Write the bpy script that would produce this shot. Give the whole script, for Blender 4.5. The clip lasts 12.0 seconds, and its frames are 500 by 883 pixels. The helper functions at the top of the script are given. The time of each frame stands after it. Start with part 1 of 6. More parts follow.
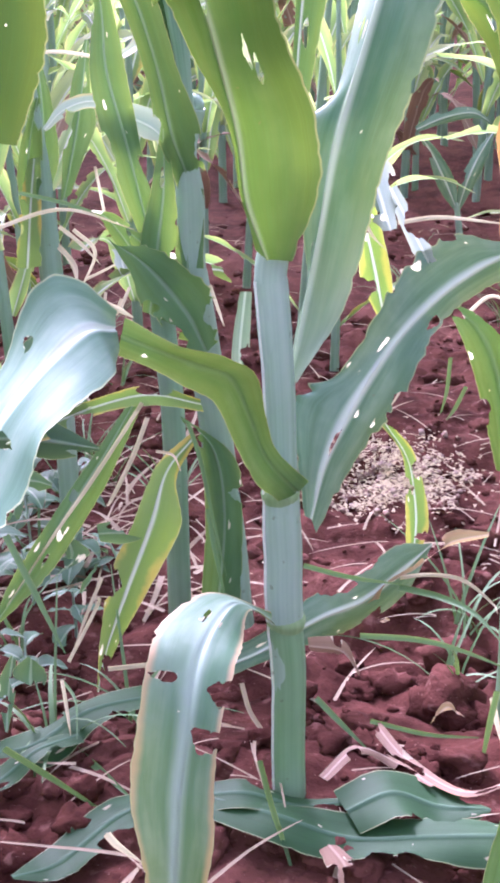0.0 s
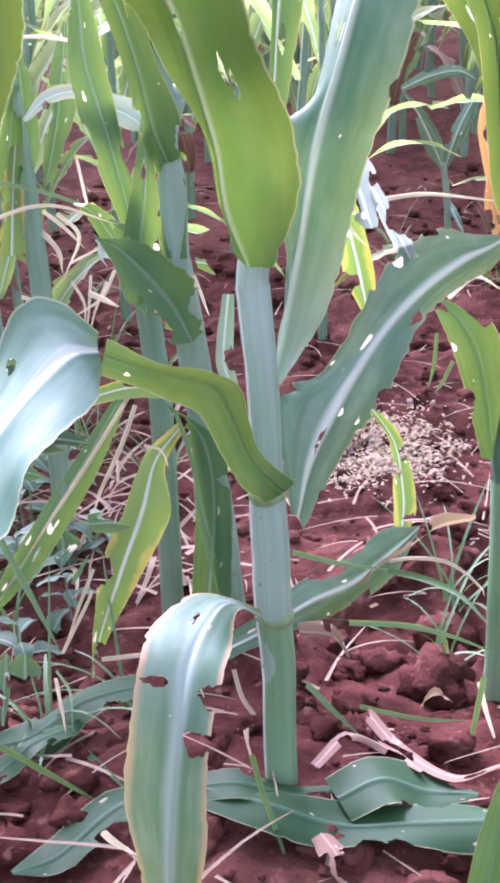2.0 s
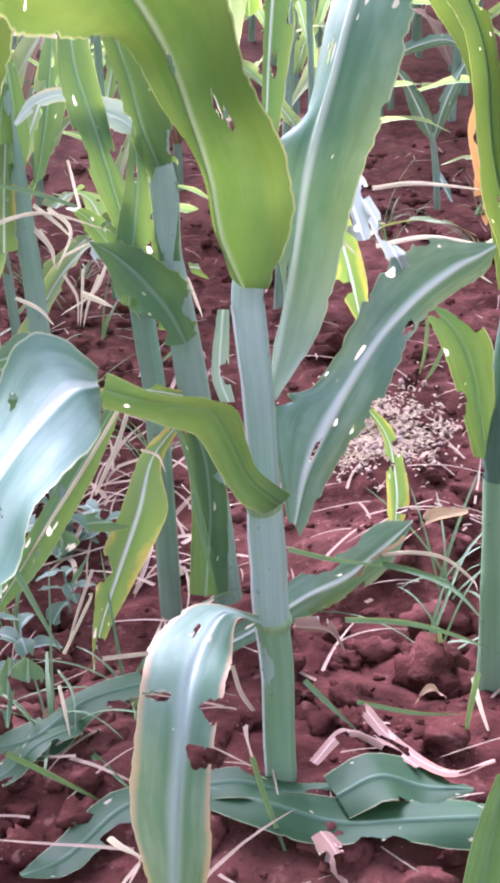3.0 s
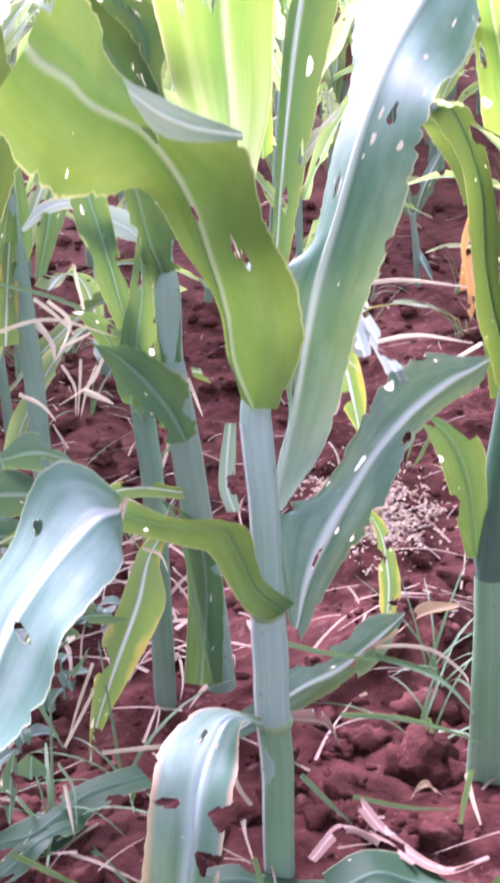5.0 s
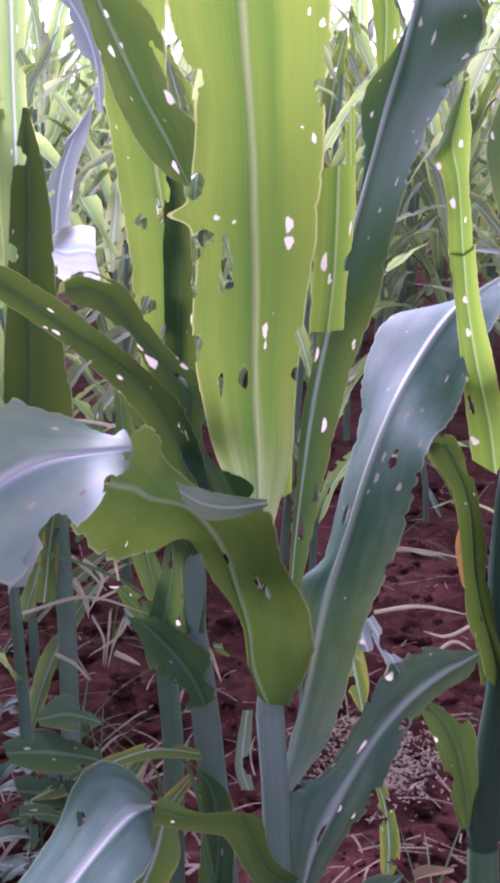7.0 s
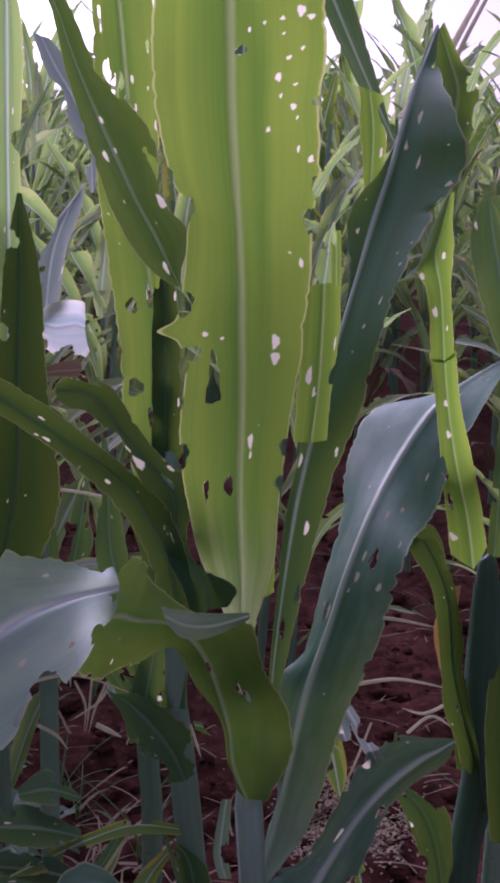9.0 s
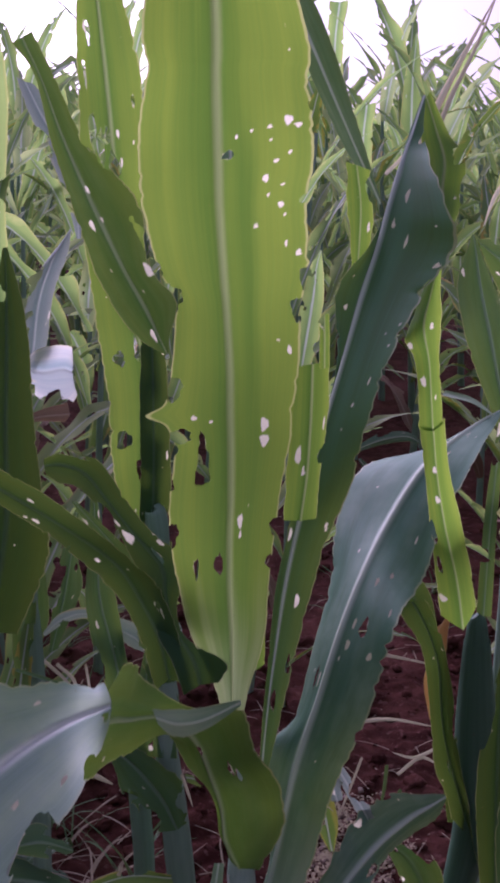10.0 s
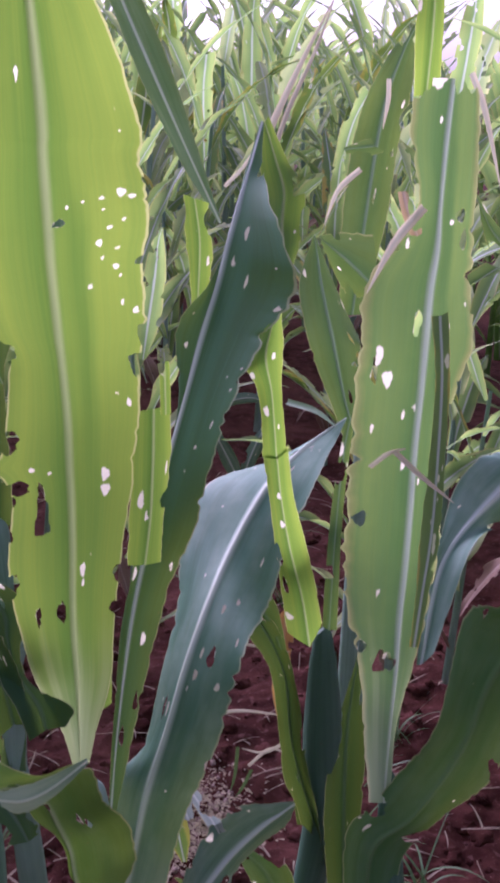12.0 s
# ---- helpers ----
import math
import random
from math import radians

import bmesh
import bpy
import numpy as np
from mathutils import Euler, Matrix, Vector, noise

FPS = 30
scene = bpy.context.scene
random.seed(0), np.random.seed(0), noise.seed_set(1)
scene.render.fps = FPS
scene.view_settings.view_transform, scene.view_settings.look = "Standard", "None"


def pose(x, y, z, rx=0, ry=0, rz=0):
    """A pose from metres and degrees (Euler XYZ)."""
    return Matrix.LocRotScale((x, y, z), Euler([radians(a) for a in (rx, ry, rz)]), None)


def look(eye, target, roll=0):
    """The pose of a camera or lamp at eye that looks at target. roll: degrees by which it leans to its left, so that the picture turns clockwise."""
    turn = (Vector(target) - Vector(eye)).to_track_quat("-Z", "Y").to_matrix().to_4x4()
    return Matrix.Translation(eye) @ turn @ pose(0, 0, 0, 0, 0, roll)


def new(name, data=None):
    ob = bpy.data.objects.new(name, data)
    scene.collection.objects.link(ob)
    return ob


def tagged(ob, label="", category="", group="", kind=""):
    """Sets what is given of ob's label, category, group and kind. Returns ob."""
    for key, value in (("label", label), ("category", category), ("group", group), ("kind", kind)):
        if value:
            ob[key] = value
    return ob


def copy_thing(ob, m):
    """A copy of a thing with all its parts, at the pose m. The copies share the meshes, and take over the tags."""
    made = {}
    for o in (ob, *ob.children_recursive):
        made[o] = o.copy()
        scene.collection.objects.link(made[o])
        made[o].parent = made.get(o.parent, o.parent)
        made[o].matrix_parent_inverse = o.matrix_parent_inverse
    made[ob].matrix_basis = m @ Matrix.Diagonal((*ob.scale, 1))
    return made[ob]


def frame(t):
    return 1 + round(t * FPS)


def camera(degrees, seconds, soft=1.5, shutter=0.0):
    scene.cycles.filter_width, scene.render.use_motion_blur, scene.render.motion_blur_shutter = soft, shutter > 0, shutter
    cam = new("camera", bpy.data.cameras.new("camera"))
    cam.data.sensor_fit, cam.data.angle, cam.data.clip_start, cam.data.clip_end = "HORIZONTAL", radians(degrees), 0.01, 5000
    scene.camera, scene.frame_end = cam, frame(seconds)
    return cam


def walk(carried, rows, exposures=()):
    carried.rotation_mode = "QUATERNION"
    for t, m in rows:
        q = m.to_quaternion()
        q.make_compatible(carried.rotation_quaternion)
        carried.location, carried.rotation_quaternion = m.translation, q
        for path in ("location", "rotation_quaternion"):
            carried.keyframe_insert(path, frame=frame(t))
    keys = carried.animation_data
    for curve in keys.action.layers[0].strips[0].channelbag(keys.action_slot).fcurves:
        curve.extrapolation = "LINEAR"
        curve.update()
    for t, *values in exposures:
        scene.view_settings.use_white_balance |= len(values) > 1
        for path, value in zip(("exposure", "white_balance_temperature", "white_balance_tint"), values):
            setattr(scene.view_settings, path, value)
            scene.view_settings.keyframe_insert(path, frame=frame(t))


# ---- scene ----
cam = camera(24.0, 12.0, 3.4, .5)
PATH = [
    (0, (-0.012, -0.666, 0.527), (-0.05, 1.189, -0.219), -0.4),
    (0.5, (-0.01, -0.667, 0.536), (-0.031, 1.176, -0.241), -0.3),
    (1, (-0.007, -0.661, 0.545), (-0.02, 1.161, -0.279), -1.2),
    (1.5, (-0.008, -0.657, 0.551), (-0.05, 1.165, -0.272), -1.8),
    (2, (-0.007, -0.659, 0.559), (-0.034, 1.162, -0.267), -1.4),
    (2.5, (-0.008, -0.656, 0.571), (-0.028, 1.148, -0.294), -2.0),
    (3, (-0.01, -0.654, 0.596), (-0.022, 1.134, -0.298), -2.0),
    (5, (-0.03, -0.663, 0.641), (0.007, 1.163, -0.172), -1.0),
    (5.5, (-0.03, -0.687, 0.698), (-0.008, 1.163, -0.06), 0.4),
    (6, (-0.031, -0.725, 0.729), (-0.031, 1.157, 0.05), 0.4),
    (6.5, (-0.035, -0.746, 0.751), (-0.025, 1.175, 0.195), 0.8),
    (7, (-0.035, -0.747, 0.75), (-0.02, 1.188, 0.245), 0.7),
    (7.5, (-0.034, -0.754, 0.765), (-0.019, 1.2, 0.34), 0.8),
    (7.7, (-0.036, -0.755, 0.772), (-0.018, 1.202, 0.361), 0.7),
    (9.5, (-0.037, -0.747, 0.829), (0.01, 1.193, 0.346), 2.2),
    (10, (-0.039, -0.738, 0.86), (0.024, 1.202, 0.375), 1.6),
    (10.5, (-0.032, -0.722, 0.875), (0.082, 1.197, 0.324), 2.7),
    (11, (-0.022, -0.71, 0.893), (0.186, 1.187, 0.295), 2.8),
    (11.5, (-0.027, -0.71, 0.91), (0.268, 1.17, 0.294), 2.7),
    (12, (-0.035, -0.707, 0.923), (0.286, 1.178, 0.334), 2.5),
]
EXPOSURE = [(0, 3.19, 5510, 57), (3.2, 3.19, 5510, 57), (4.8, 3.30, 5540, 61), (5.2, 3.06, 5490, 72), (5.6, 2.56, 5450, 67), (6, 2.48, 5440, 73), (6.6, 2.01, 5430, 75), (7.1, 1.44, 5410, 76), (7.7, 0.90, 5470, 72), (9.5, 0.46, 5540, 69), (10, 0.50, 5540, 68), (10.5, 0.36, 5560, 68), (11, 1.06, 5510, 68), (11.5, 1.21, 5480, 68), (12, 1.15, 5460, 68)]
walk(cam, [(t, look(eye, target, roll)) for t, eye, target, roll in PATH], EXPOSURE)

# ---- light: hazy low sun behind the plants, bright sky ----
SUN_AZ, SUN_EL = -25.0, 31.0      # degrees from +y towards +x, and above the horizon
world = bpy.data.worlds.new("sky")
world.use_nodes = True
scene.world = world
wn = world.node_tree.nodes
sky = wn.new("ShaderNodeTexSky")
sky.sky_type = "NISHITA"
sky.sun_disc = False
sky.sun_elevation = radians(SUN_EL)
sky.sun_rotation = radians(SUN_AZ)
sky.air_density, sky.dust_density, sky.ozone_density = 1.0, 3.0, 1.0
wn["Background"].inputs["Strength"].default_value = 0.09
haze = wn.new("ShaderNodeHueSaturation")
haze.inputs["Saturation"].default_value = .3
world.node_tree.links.new(sky.outputs[0], haze.inputs["Color"])
world.node_tree.links.new(haze.outputs[0], wn["Background"].inputs["Color"])
sun = new("sun", bpy.data.lights.new("sun", "SUN"))
sun.data.energy, sun.data.angle, sun.data.color = 2.5, radians(36), (1.0, 0.96, 0.90)
az, el = radians(SUN_AZ), radians(SUN_EL)
toward = Vector((math.sin(az) * math.cos(el), math.cos(az) * math.cos(el), math.sin(el)))
sun.matrix_world = look(toward * 30, (0, 0, 0))

# ---- materials ----
def shader(name):
    m = bpy.data.materials.new(name)
    m.use_nodes = True
    nt = m.node_tree
    return m, nt, nt.nodes["Principled BSDF"], nt.nodes["Material Output"]


def node(nt, kind, **values):
    n = nt.nodes.new("ShaderNode" + kind)
    for key, value in values.items():
        n.inputs[key].default_value = value
    return n


def maths(nt, op, a, b=0.0, c=None):
    n = nt.nodes.new("ShaderNodeMath")
    n.operation = op
    for i, v in enumerate((a, b) if c is None else (a, b, c)):
        if isinstance(v, (int, float)):
            n.inputs[i].default_value = v
        else:
            nt.links.new(v, n.inputs[i])
    return n.outputs[0]


def blend(nt, fac, a, b):
    n = nt.nodes.new("ShaderNodeMix")
    n.data_type = "RGBA"
    for sock, v in ((n.inputs[0], fac), (n.inputs[6], a), (n.inputs[7], b)):
        if isinstance(v, (int, float)):
            sock.default_value = v
        elif isinstance(v, tuple):
            sock.default_value = (*v, 1)
        else:
            nt.links.new(v, sock)
    return n.outputs[2]


def band(nt, value, lo, hi):
    """0 below lo, 1 above hi."""
    n = nt.nodes.new("ShaderNodeMapRange")
    n.interpolation_type = "SMOOTHSTEP"
    n.inputs["From Min"].default_value, n.inputs["From Max"].default_value = lo, hi
    nt.links.new(value, n.inputs["Value"])
    return n.outputs[0]


def noise_at(nt, vector, scale, detail=3.0, stretch=None):
    if stretch:
        mp = nt.nodes.new("ShaderNodeMapping")
        mp.inputs["Scale"].default_value = stretch
        nt.links.new(vector, mp.inputs["Vector"])
        vector = mp.outputs[0]
    n = node(nt, "TexNoise", Scale=scale, Detail=detail)
    nt.links.new(vector, n.inputs["Vector"])
    return n.outputs["Fac"]


def leaf_material(name, deep, light, through_light, rim=None, spent=0.0, spent_colour=(.62, .45, .12), transmit=.26, rough=.52, keep=.28, rib_colour=(.62, .68, .60), shine=.5, rib_size=1.0, pale_end=0.0, bloom=0.0, bloom_colour=(.50, .60, .55)):
    """UV: u in metres along the blade, v from -1 to 1 across it. Attributes: rib, metres from the midrib; scar, 1 where insects left the bare skin."""
    m, nt, bsdf, out = shader(name)
    uv = nt.nodes.new("ShaderNodeUVMap").outputs[0]
    sep = nt.nodes.new("ShaderNodeSeparateXYZ")
    nt.links.new(uv, sep.inputs[0])
    v = maths(nt, "ABSOLUTE", sep.outputs[1])
    values = {}
    for key in ("rib", "scar"):
        n = nt.nodes.new("ShaderNodeAttribute")
        n.attribute_name = key
        values[key] = n.outputs["Fac"]
    geo = nt.nodes.new("ShaderNodeTexCoord").outputs["Object"]
    rnd = nt.nodes.new("ShaderNodeObjectInfo").outputs["Random"]
    blotch = band(nt, noise_at(nt, geo, 9, 4), .35, .68)
    broad = band(nt, noise_at(nt, uv, 1.0, 3, (3.0, 2.6, 1)), .32, .68)
    vein = noise_at(nt, uv, 1.0, 2, (1.5, 24, 1))
    fine = noise_at(nt, uv, 1.0, 1, (8.0, 120, 1))
    tone = maths(nt, "ADD", maths(nt, "MULTIPLY", blotch, .35), maths(nt, "MULTIPLY", band(nt, vein, .3, .7), .14))
    tone = maths(nt, "ADD", tone, maths(nt, "MULTIPLY", broad, .5))
    col = blend(nt, tone, deep, light)
    col = blend(nt, maths(nt, "MULTIPLY", rnd, .35), col, tuple(c * .75 for c in light))
    col = blend(nt, maths(nt, "MULTIPLY", band(nt, fine, .45, .75), .3), col, tuple(min(1, c * 1.35) for c in light))
    speck = band(nt, noise_at(nt, geo, 260, 2), .74, .78)
    col = blend(nt, maths(nt, "MULTIPLY", speck, .5), col, (.16, .13, .08))
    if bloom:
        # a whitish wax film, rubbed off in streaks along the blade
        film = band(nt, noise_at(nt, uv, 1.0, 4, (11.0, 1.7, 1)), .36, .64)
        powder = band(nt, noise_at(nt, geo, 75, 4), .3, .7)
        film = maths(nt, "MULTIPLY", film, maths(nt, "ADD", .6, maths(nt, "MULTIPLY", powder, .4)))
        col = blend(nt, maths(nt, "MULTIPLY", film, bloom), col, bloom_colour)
    if spent:
        s = band(nt, maths(nt, "ADD", maths(nt, "MULTIPLY", v, .35), noise_at(nt, geo, 14, 4)), 1.02 - spent, 1.14 - spent)
        col = blend(nt, s, col, spent_colour)
        brown = band(nt, noise_at(nt, geo, 22, 4), .62, .70)
        col = blend(nt, maths(nt, "MULTIPLY", brown, maths(nt, "MULTIPLY", s, .8)), col, (.30, .14, .06))
    if rim:
        wob = maths(nt, "ADD", v, maths(nt, "MULTIPLY", noise_at(nt, geo, 30, 3), .25))
        col = blend(nt, band(nt, wob, .93, 1.12), col, rim)
    young_end = maths(nt, "SUBTRACT", 1.0, band(nt, maths(nt, "ADD", sep.outputs[0], maths(nt, "MULTIPLY", broad, .05)), .03, .15))
    col = blend(nt, maths(nt, "MULTIPLY", young_end, pale_end), col, tuple(.35 * a + .65 * b for a, b in zip(light, rib_colour)))
    rib = maths(nt, "SUBTRACT", 1.0, band(nt, values["rib"], .0006 * rib_size, .0052 * rib_size))
    col = blend(nt, maths(nt, "MULTIPLY", rib, .85), col, rib_colour)
    margin = maths(nt, "MULTIPLY", band(nt, maths(nt, "ADD", v, maths(nt, "MULTIPLY", noise_at(nt, geo, 40, 2), .03)), .975, .998), .5)
    col = blend(nt, margin, col, (.46, .48, .26))
    scar = band(nt, maths(nt, "ADD", values["scar"], maths(nt, "MULTIPLY", noise_at(nt, geo, 300, 2), .3)), .45, .75)
    col = blend(nt, maths(nt, "MULTIPLY", scar, .9), col, (.66, .60, .44))
    nt.links.new(col, bsdf.inputs["Base Color"])
    gloss = maths(nt, "ADD", rough, maths(nt, "MULTIPLY", blotch, .14))
    nt.links.new(gloss, bsdf.inputs["Roughness"])
    bsdf.inputs["Specular IOR Level"].default_value = shine
    bump = node(nt, "Bump", Strength=.14, Distance=.001)
    nt.links.new(maths(nt, "ADD", vein, maths(nt, "MULTIPLY", fine, .5)), bump.inputs["Height"])
    nt.links.new(bump.outputs[0], bsdf.inputs["Normal"])
    tl = node(nt, "BsdfTranslucent")
    tcol = blend(nt, keep, through_light, col)
    dark = maths(nt, "ADD", maths(nt, "MULTIPLY", band(nt, vein, .3, .7), .2), maths(nt, "MULTIPLY", broad, .42))
    thick = maths(nt, "SUBTRACT", .55, maths(nt, "MULTIPLY", v, .65))
    dark = maths(nt, "ADD", dark, maths(nt, "MULTIPLY", band(nt, fine, .4, .7), .12))
    dark = maths(nt, "MINIMUM", maths(nt, "ADD", dark, thick), .95)
    tcol = blend(nt, dark, tcol, (through_light[0] * .26, through_light[1] * .42, through_light[2] * .5))
    tcol = blend(nt, maths(nt, "MULTIPLY", young_end, pale_end * 1.2), tcol, (.52, .60, .34))
    tcol = blend(nt, maths(nt, "MULTIPLY", rib, .7), tcol, tuple(.8 * c for c in rib_colour))
    tcol = blend(nt, margin, tcol, (.75, .72, .30))
    tcol = blend(nt, maths(nt, "MULTIPLY", scar, .95), tcol, (.85, .82, .62))
    nt.links.new(tcol, tl.inputs["Color"])
    mix = nt.nodes.new("ShaderNodeMixShader")
    nt.links.new(maths(nt, "ADD", transmit, maths(nt, "MULTIPLY", scar, .6 - transmit)), mix.inputs[0])
    nt.links.new(bsdf.outputs[0], mix.inputs[1])
    nt.links.new(tl.outputs[0], mix.inputs[2])
    nt.links.new(mix.outputs[0], out.inputs["Surface"])
    return m


THROUGH = (.43, .60, .05)
leaf = leaf_material("maize_leaf", (.026, .105, .058), (.10, .23, .152), THROUGH, transmit=.15, shine=.17, rough=.55, pale_end=.45, rib_colour=(.56, .66, .50), bloom=.38, bloom_colour=(.32, .45, .33))
leaf_spear = leaf_material("maize_leaf_upright", (.016, .085, .036), (.062, .18, .092), THROUGH, transmit=.17, shine=.14, rough=.55, rib_colour=(.58, .66, .56))
leaf_back = leaf_material("maize_leaf_behind", (.03, .11, .044), (.10, .22, .105), THROUGH, transmit=.2, bloom=.15, bloom_colour=(.26, .38, .2), shine=.2, rough=.55, rib_colour=(.22, .34, .22), rib_size=.8)
# leaves deep in the foliage: their shade is put into a darker base colour
leaf_shaded = leaf_material("maize_leaf_shaded", (.011, .048, .02), (.03, .088, .038), THROUGH, transmit=.14, shine=.16, rough=.55, rib_colour=(.07, .14, .07))
leaf_mid = leaf_material("maize_leaf_low", (.028, .115, .035), (.075, .20, .075), THROUGH, transmit=.11, bloom=.22, bloom_colour=(.24, .36, .22), shine=.16, rough=.5, rib_colour=(.13, .25, .10))
leaf_fold = leaf_material("maize_leaf_folded", (.022, .10, .026), (.065, .185, .056), THROUGH, transmit=.2, bloom=.2, bloom_colour=(.26, .36, .22), shine=.12, rough=.5, rib_colour=(.34, .44, .24), rib_size=.7)
young = leaf_material("maize_young_leaf", (.045, .14, .03), (.095, .23, .055), (.44, .60, .055), transmit=.47, shine=.15, rough=.5, rib_colour=(.40, .50, .20), rib_size=.7, pale_end=.45)
young_piece = leaf_material("maize_young_scrap", (.045, .14, .03), (.095, .23, .055), THROUGH, transmit=.6, shine=.15, rough=.5, rib_colour=(.40, .50, .20), rib_size=.7)
fresh_edge = leaf_material("maize_leaf_tan_rim", (.055, .155, .085), (.12, .25, .155), THROUGH, rim=(.52, .36, .22), transmit=.12, shine=.25, rib_colour=(.34, .46, .38), rib_size=2.0, bloom=.4, bloom_colour=(.36, .46, .38))
leaf_dry = leaf_material("maize_leaf_scorched", (.042, .145, .072), (.10, .235, .14), (.40, .60, .09), rim=(.45, .33, .20), bloom=.3, bloom_colour=(.24, .34, .12), spent=.05, spent_colour=(.55, .42, .28), transmit=.34, shine=.2, rib_colour=(.52, .62, .48), rib_size=.8, pale_end=.45)
leaf_yellow = leaf_material("maize_leaf_yellowing", (.09, .20, .06), (.19, .29, .10), THROUGH, spent=.27, spent_colour=(.58, .40, .10))
arch_leaf = leaf_material("maize_leaf_fading", (.22, .33, .26), (.40, .50, .42), (.5, .55, .3), spent=.22, spent_colour=(.60, .45, .18), transmit=.25, rib_size=.6)
torn = leaf_material("maize_leaf_bleached", (.19, .27, .22), (.40, .46, .40), (.45, .5, .38), transmit=.3, spent=.15, spent_colour=(.6, .55, .4))
# wax bloom plus bright sky sheen, both put into the pale base colour
waxy_sheen = leaf_material("maize_leaf_bloom_sheen", (.16, .30, .22), (.36, .48, .40), THROUGH, transmit=.2, bloom=.7, bloom_colour=(.48, .62, .38), rough=.55, shine=.25, rib_colour=(.68, .72, .66))
waxy_leaf = leaf_material("maize_leaf_waxy", (.045, .135, .085), (.12, .23, .165), THROUGH, transmit=.05, rough=.62, shine=.16, rib_colour=(.60, .68, .58), rib_size=1.3, bloom=.42, bloom_colour=(.34, .45, .37))
white_leaf = leaf_material("maize_leaf_papery", (.78, .77, .64), (.88, .87, .74), (.92, .9, .76), transmit=.6)
rust = leaf_material("rust_leaf", (.38, .15, .05), (.58, .29, .10), (.6, .3, .06), rim=(.35, .15, .07), rib_colour=(.5, .3, .15))
torn_tan = leaf_material("torn_tan_leaf", (.32, .19, .11), (.50, .35, .21), (.6, .4, .16), transmit=.4, rough=.7, rib_colour=(.5, .37, .29))
dry = leaf_material("dead_leaf", (.17, .09, .06), (.32, .20, .14), (.36, .20, .10), spent=.12, spent_colour=(.42, .19, .11), transmit=.15, rough=.7, rib_colour=(.42, .31, .24))
field_leaf = leaf_material("field_leaf", (.09, .21, .075), (.28, .44, .165), (.56, .72, .17), rim=(.42, .36, .13), spent=.16, spent_colour=(.62, .55, .27), transmit=.6, rough=.55, shine=.18)
field_pale = leaf_material("field_leaf_pale", (.24, .36, .14), (.47, .55, .27), (.70, .78, .27), spent=.15, spent_colour=(.64, .54, .30), transmit=.55, rough=.6, shine=.2)
weed_leaf = leaf_material("weed_leaf", (.04, .12, .065), (.09, .19, .12), (.25, .38, .08), rough=.5, rib_colour=(.25, .36, .25))
grass_leaf = leaf_material("grass_leaf", (.06, .16, .055), (.14, .27, .12), (.3, .4, .07), rough=.5, rib_colour=(.25, .36, .22))
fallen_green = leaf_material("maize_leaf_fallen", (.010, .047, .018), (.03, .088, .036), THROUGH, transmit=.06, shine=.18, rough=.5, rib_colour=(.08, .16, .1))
litter_mat = leaf_material("litter", (.2, .135, .075), (.50, .41, .30), (.45, .32, .16), transmit=.25, rough=.8, rib_colour=(.5, .4, .3))
straw_mat = leaf_material("straw", (.44, .34, .2), (.74, .62, .43), (.9, .75, .45), transmit=.45, rough=.75, rib_colour=(.62, .52, .42))


def stalk_material(name, deep, light, waxy):
    m, nt, bsdf, out = shader(name)
    uv = nt.nodes.new("ShaderNodeUVMap").outputs[0]
    geo = nt.nodes.new("ShaderNodeTexCoord").outputs["Object"]
    lines = noise_at(nt, uv, 1.0, 2, (16, 3, 1))
    bloom = band(nt, noise_at(nt, geo, 14, 4, (1, 1, .4)), .35, .7)
    col = blend(nt, band(nt, lines, .2, .8), deep, light)
    col = blend(nt, maths(nt, "MULTIPLY", bloom, .45), col, waxy)
    spot = band(nt, noise_at(nt, geo, 120, 3), .68, .74)
    col = blend(nt, maths(nt, "MULTIPLY", spot, .5), col, (.12, .12, .08))
    nt.links.new(col, bsdf.inputs["Base Color"])
    bsdf.inputs["Roughness"].default_value = .55
    bsdf.inputs["Specular IOR Level"].default_value = .25
    bump = node(nt, "Bump", Strength=.06, Distance=.0004)
    nt.links.new(lines, bump.inputs["Height"])
    nt.links.new(bump.outputs[0], bsdf.inputs["Normal"])
    return m


def crumb_material(name="pale_crumbs"):
    m, nt, bsdf, out = shader(name)
    geo = nt.nodes.new("ShaderNodeTexCoord").outputs["Object"]
    col = blend(nt, band(nt, noise_at(nt, geo, 90, 4), .35, .65), (.2, .115, .085), (.40, .31, .26))
    col = blend(nt, band(nt, noise_at(nt, geo, 500, 2), .6, .7), col, (.2, .1, .08))
    nt.links.new(col, bsdf.inputs["Base Color"])
    bsdf.inputs["Roughness"].default_value = .95
    return m


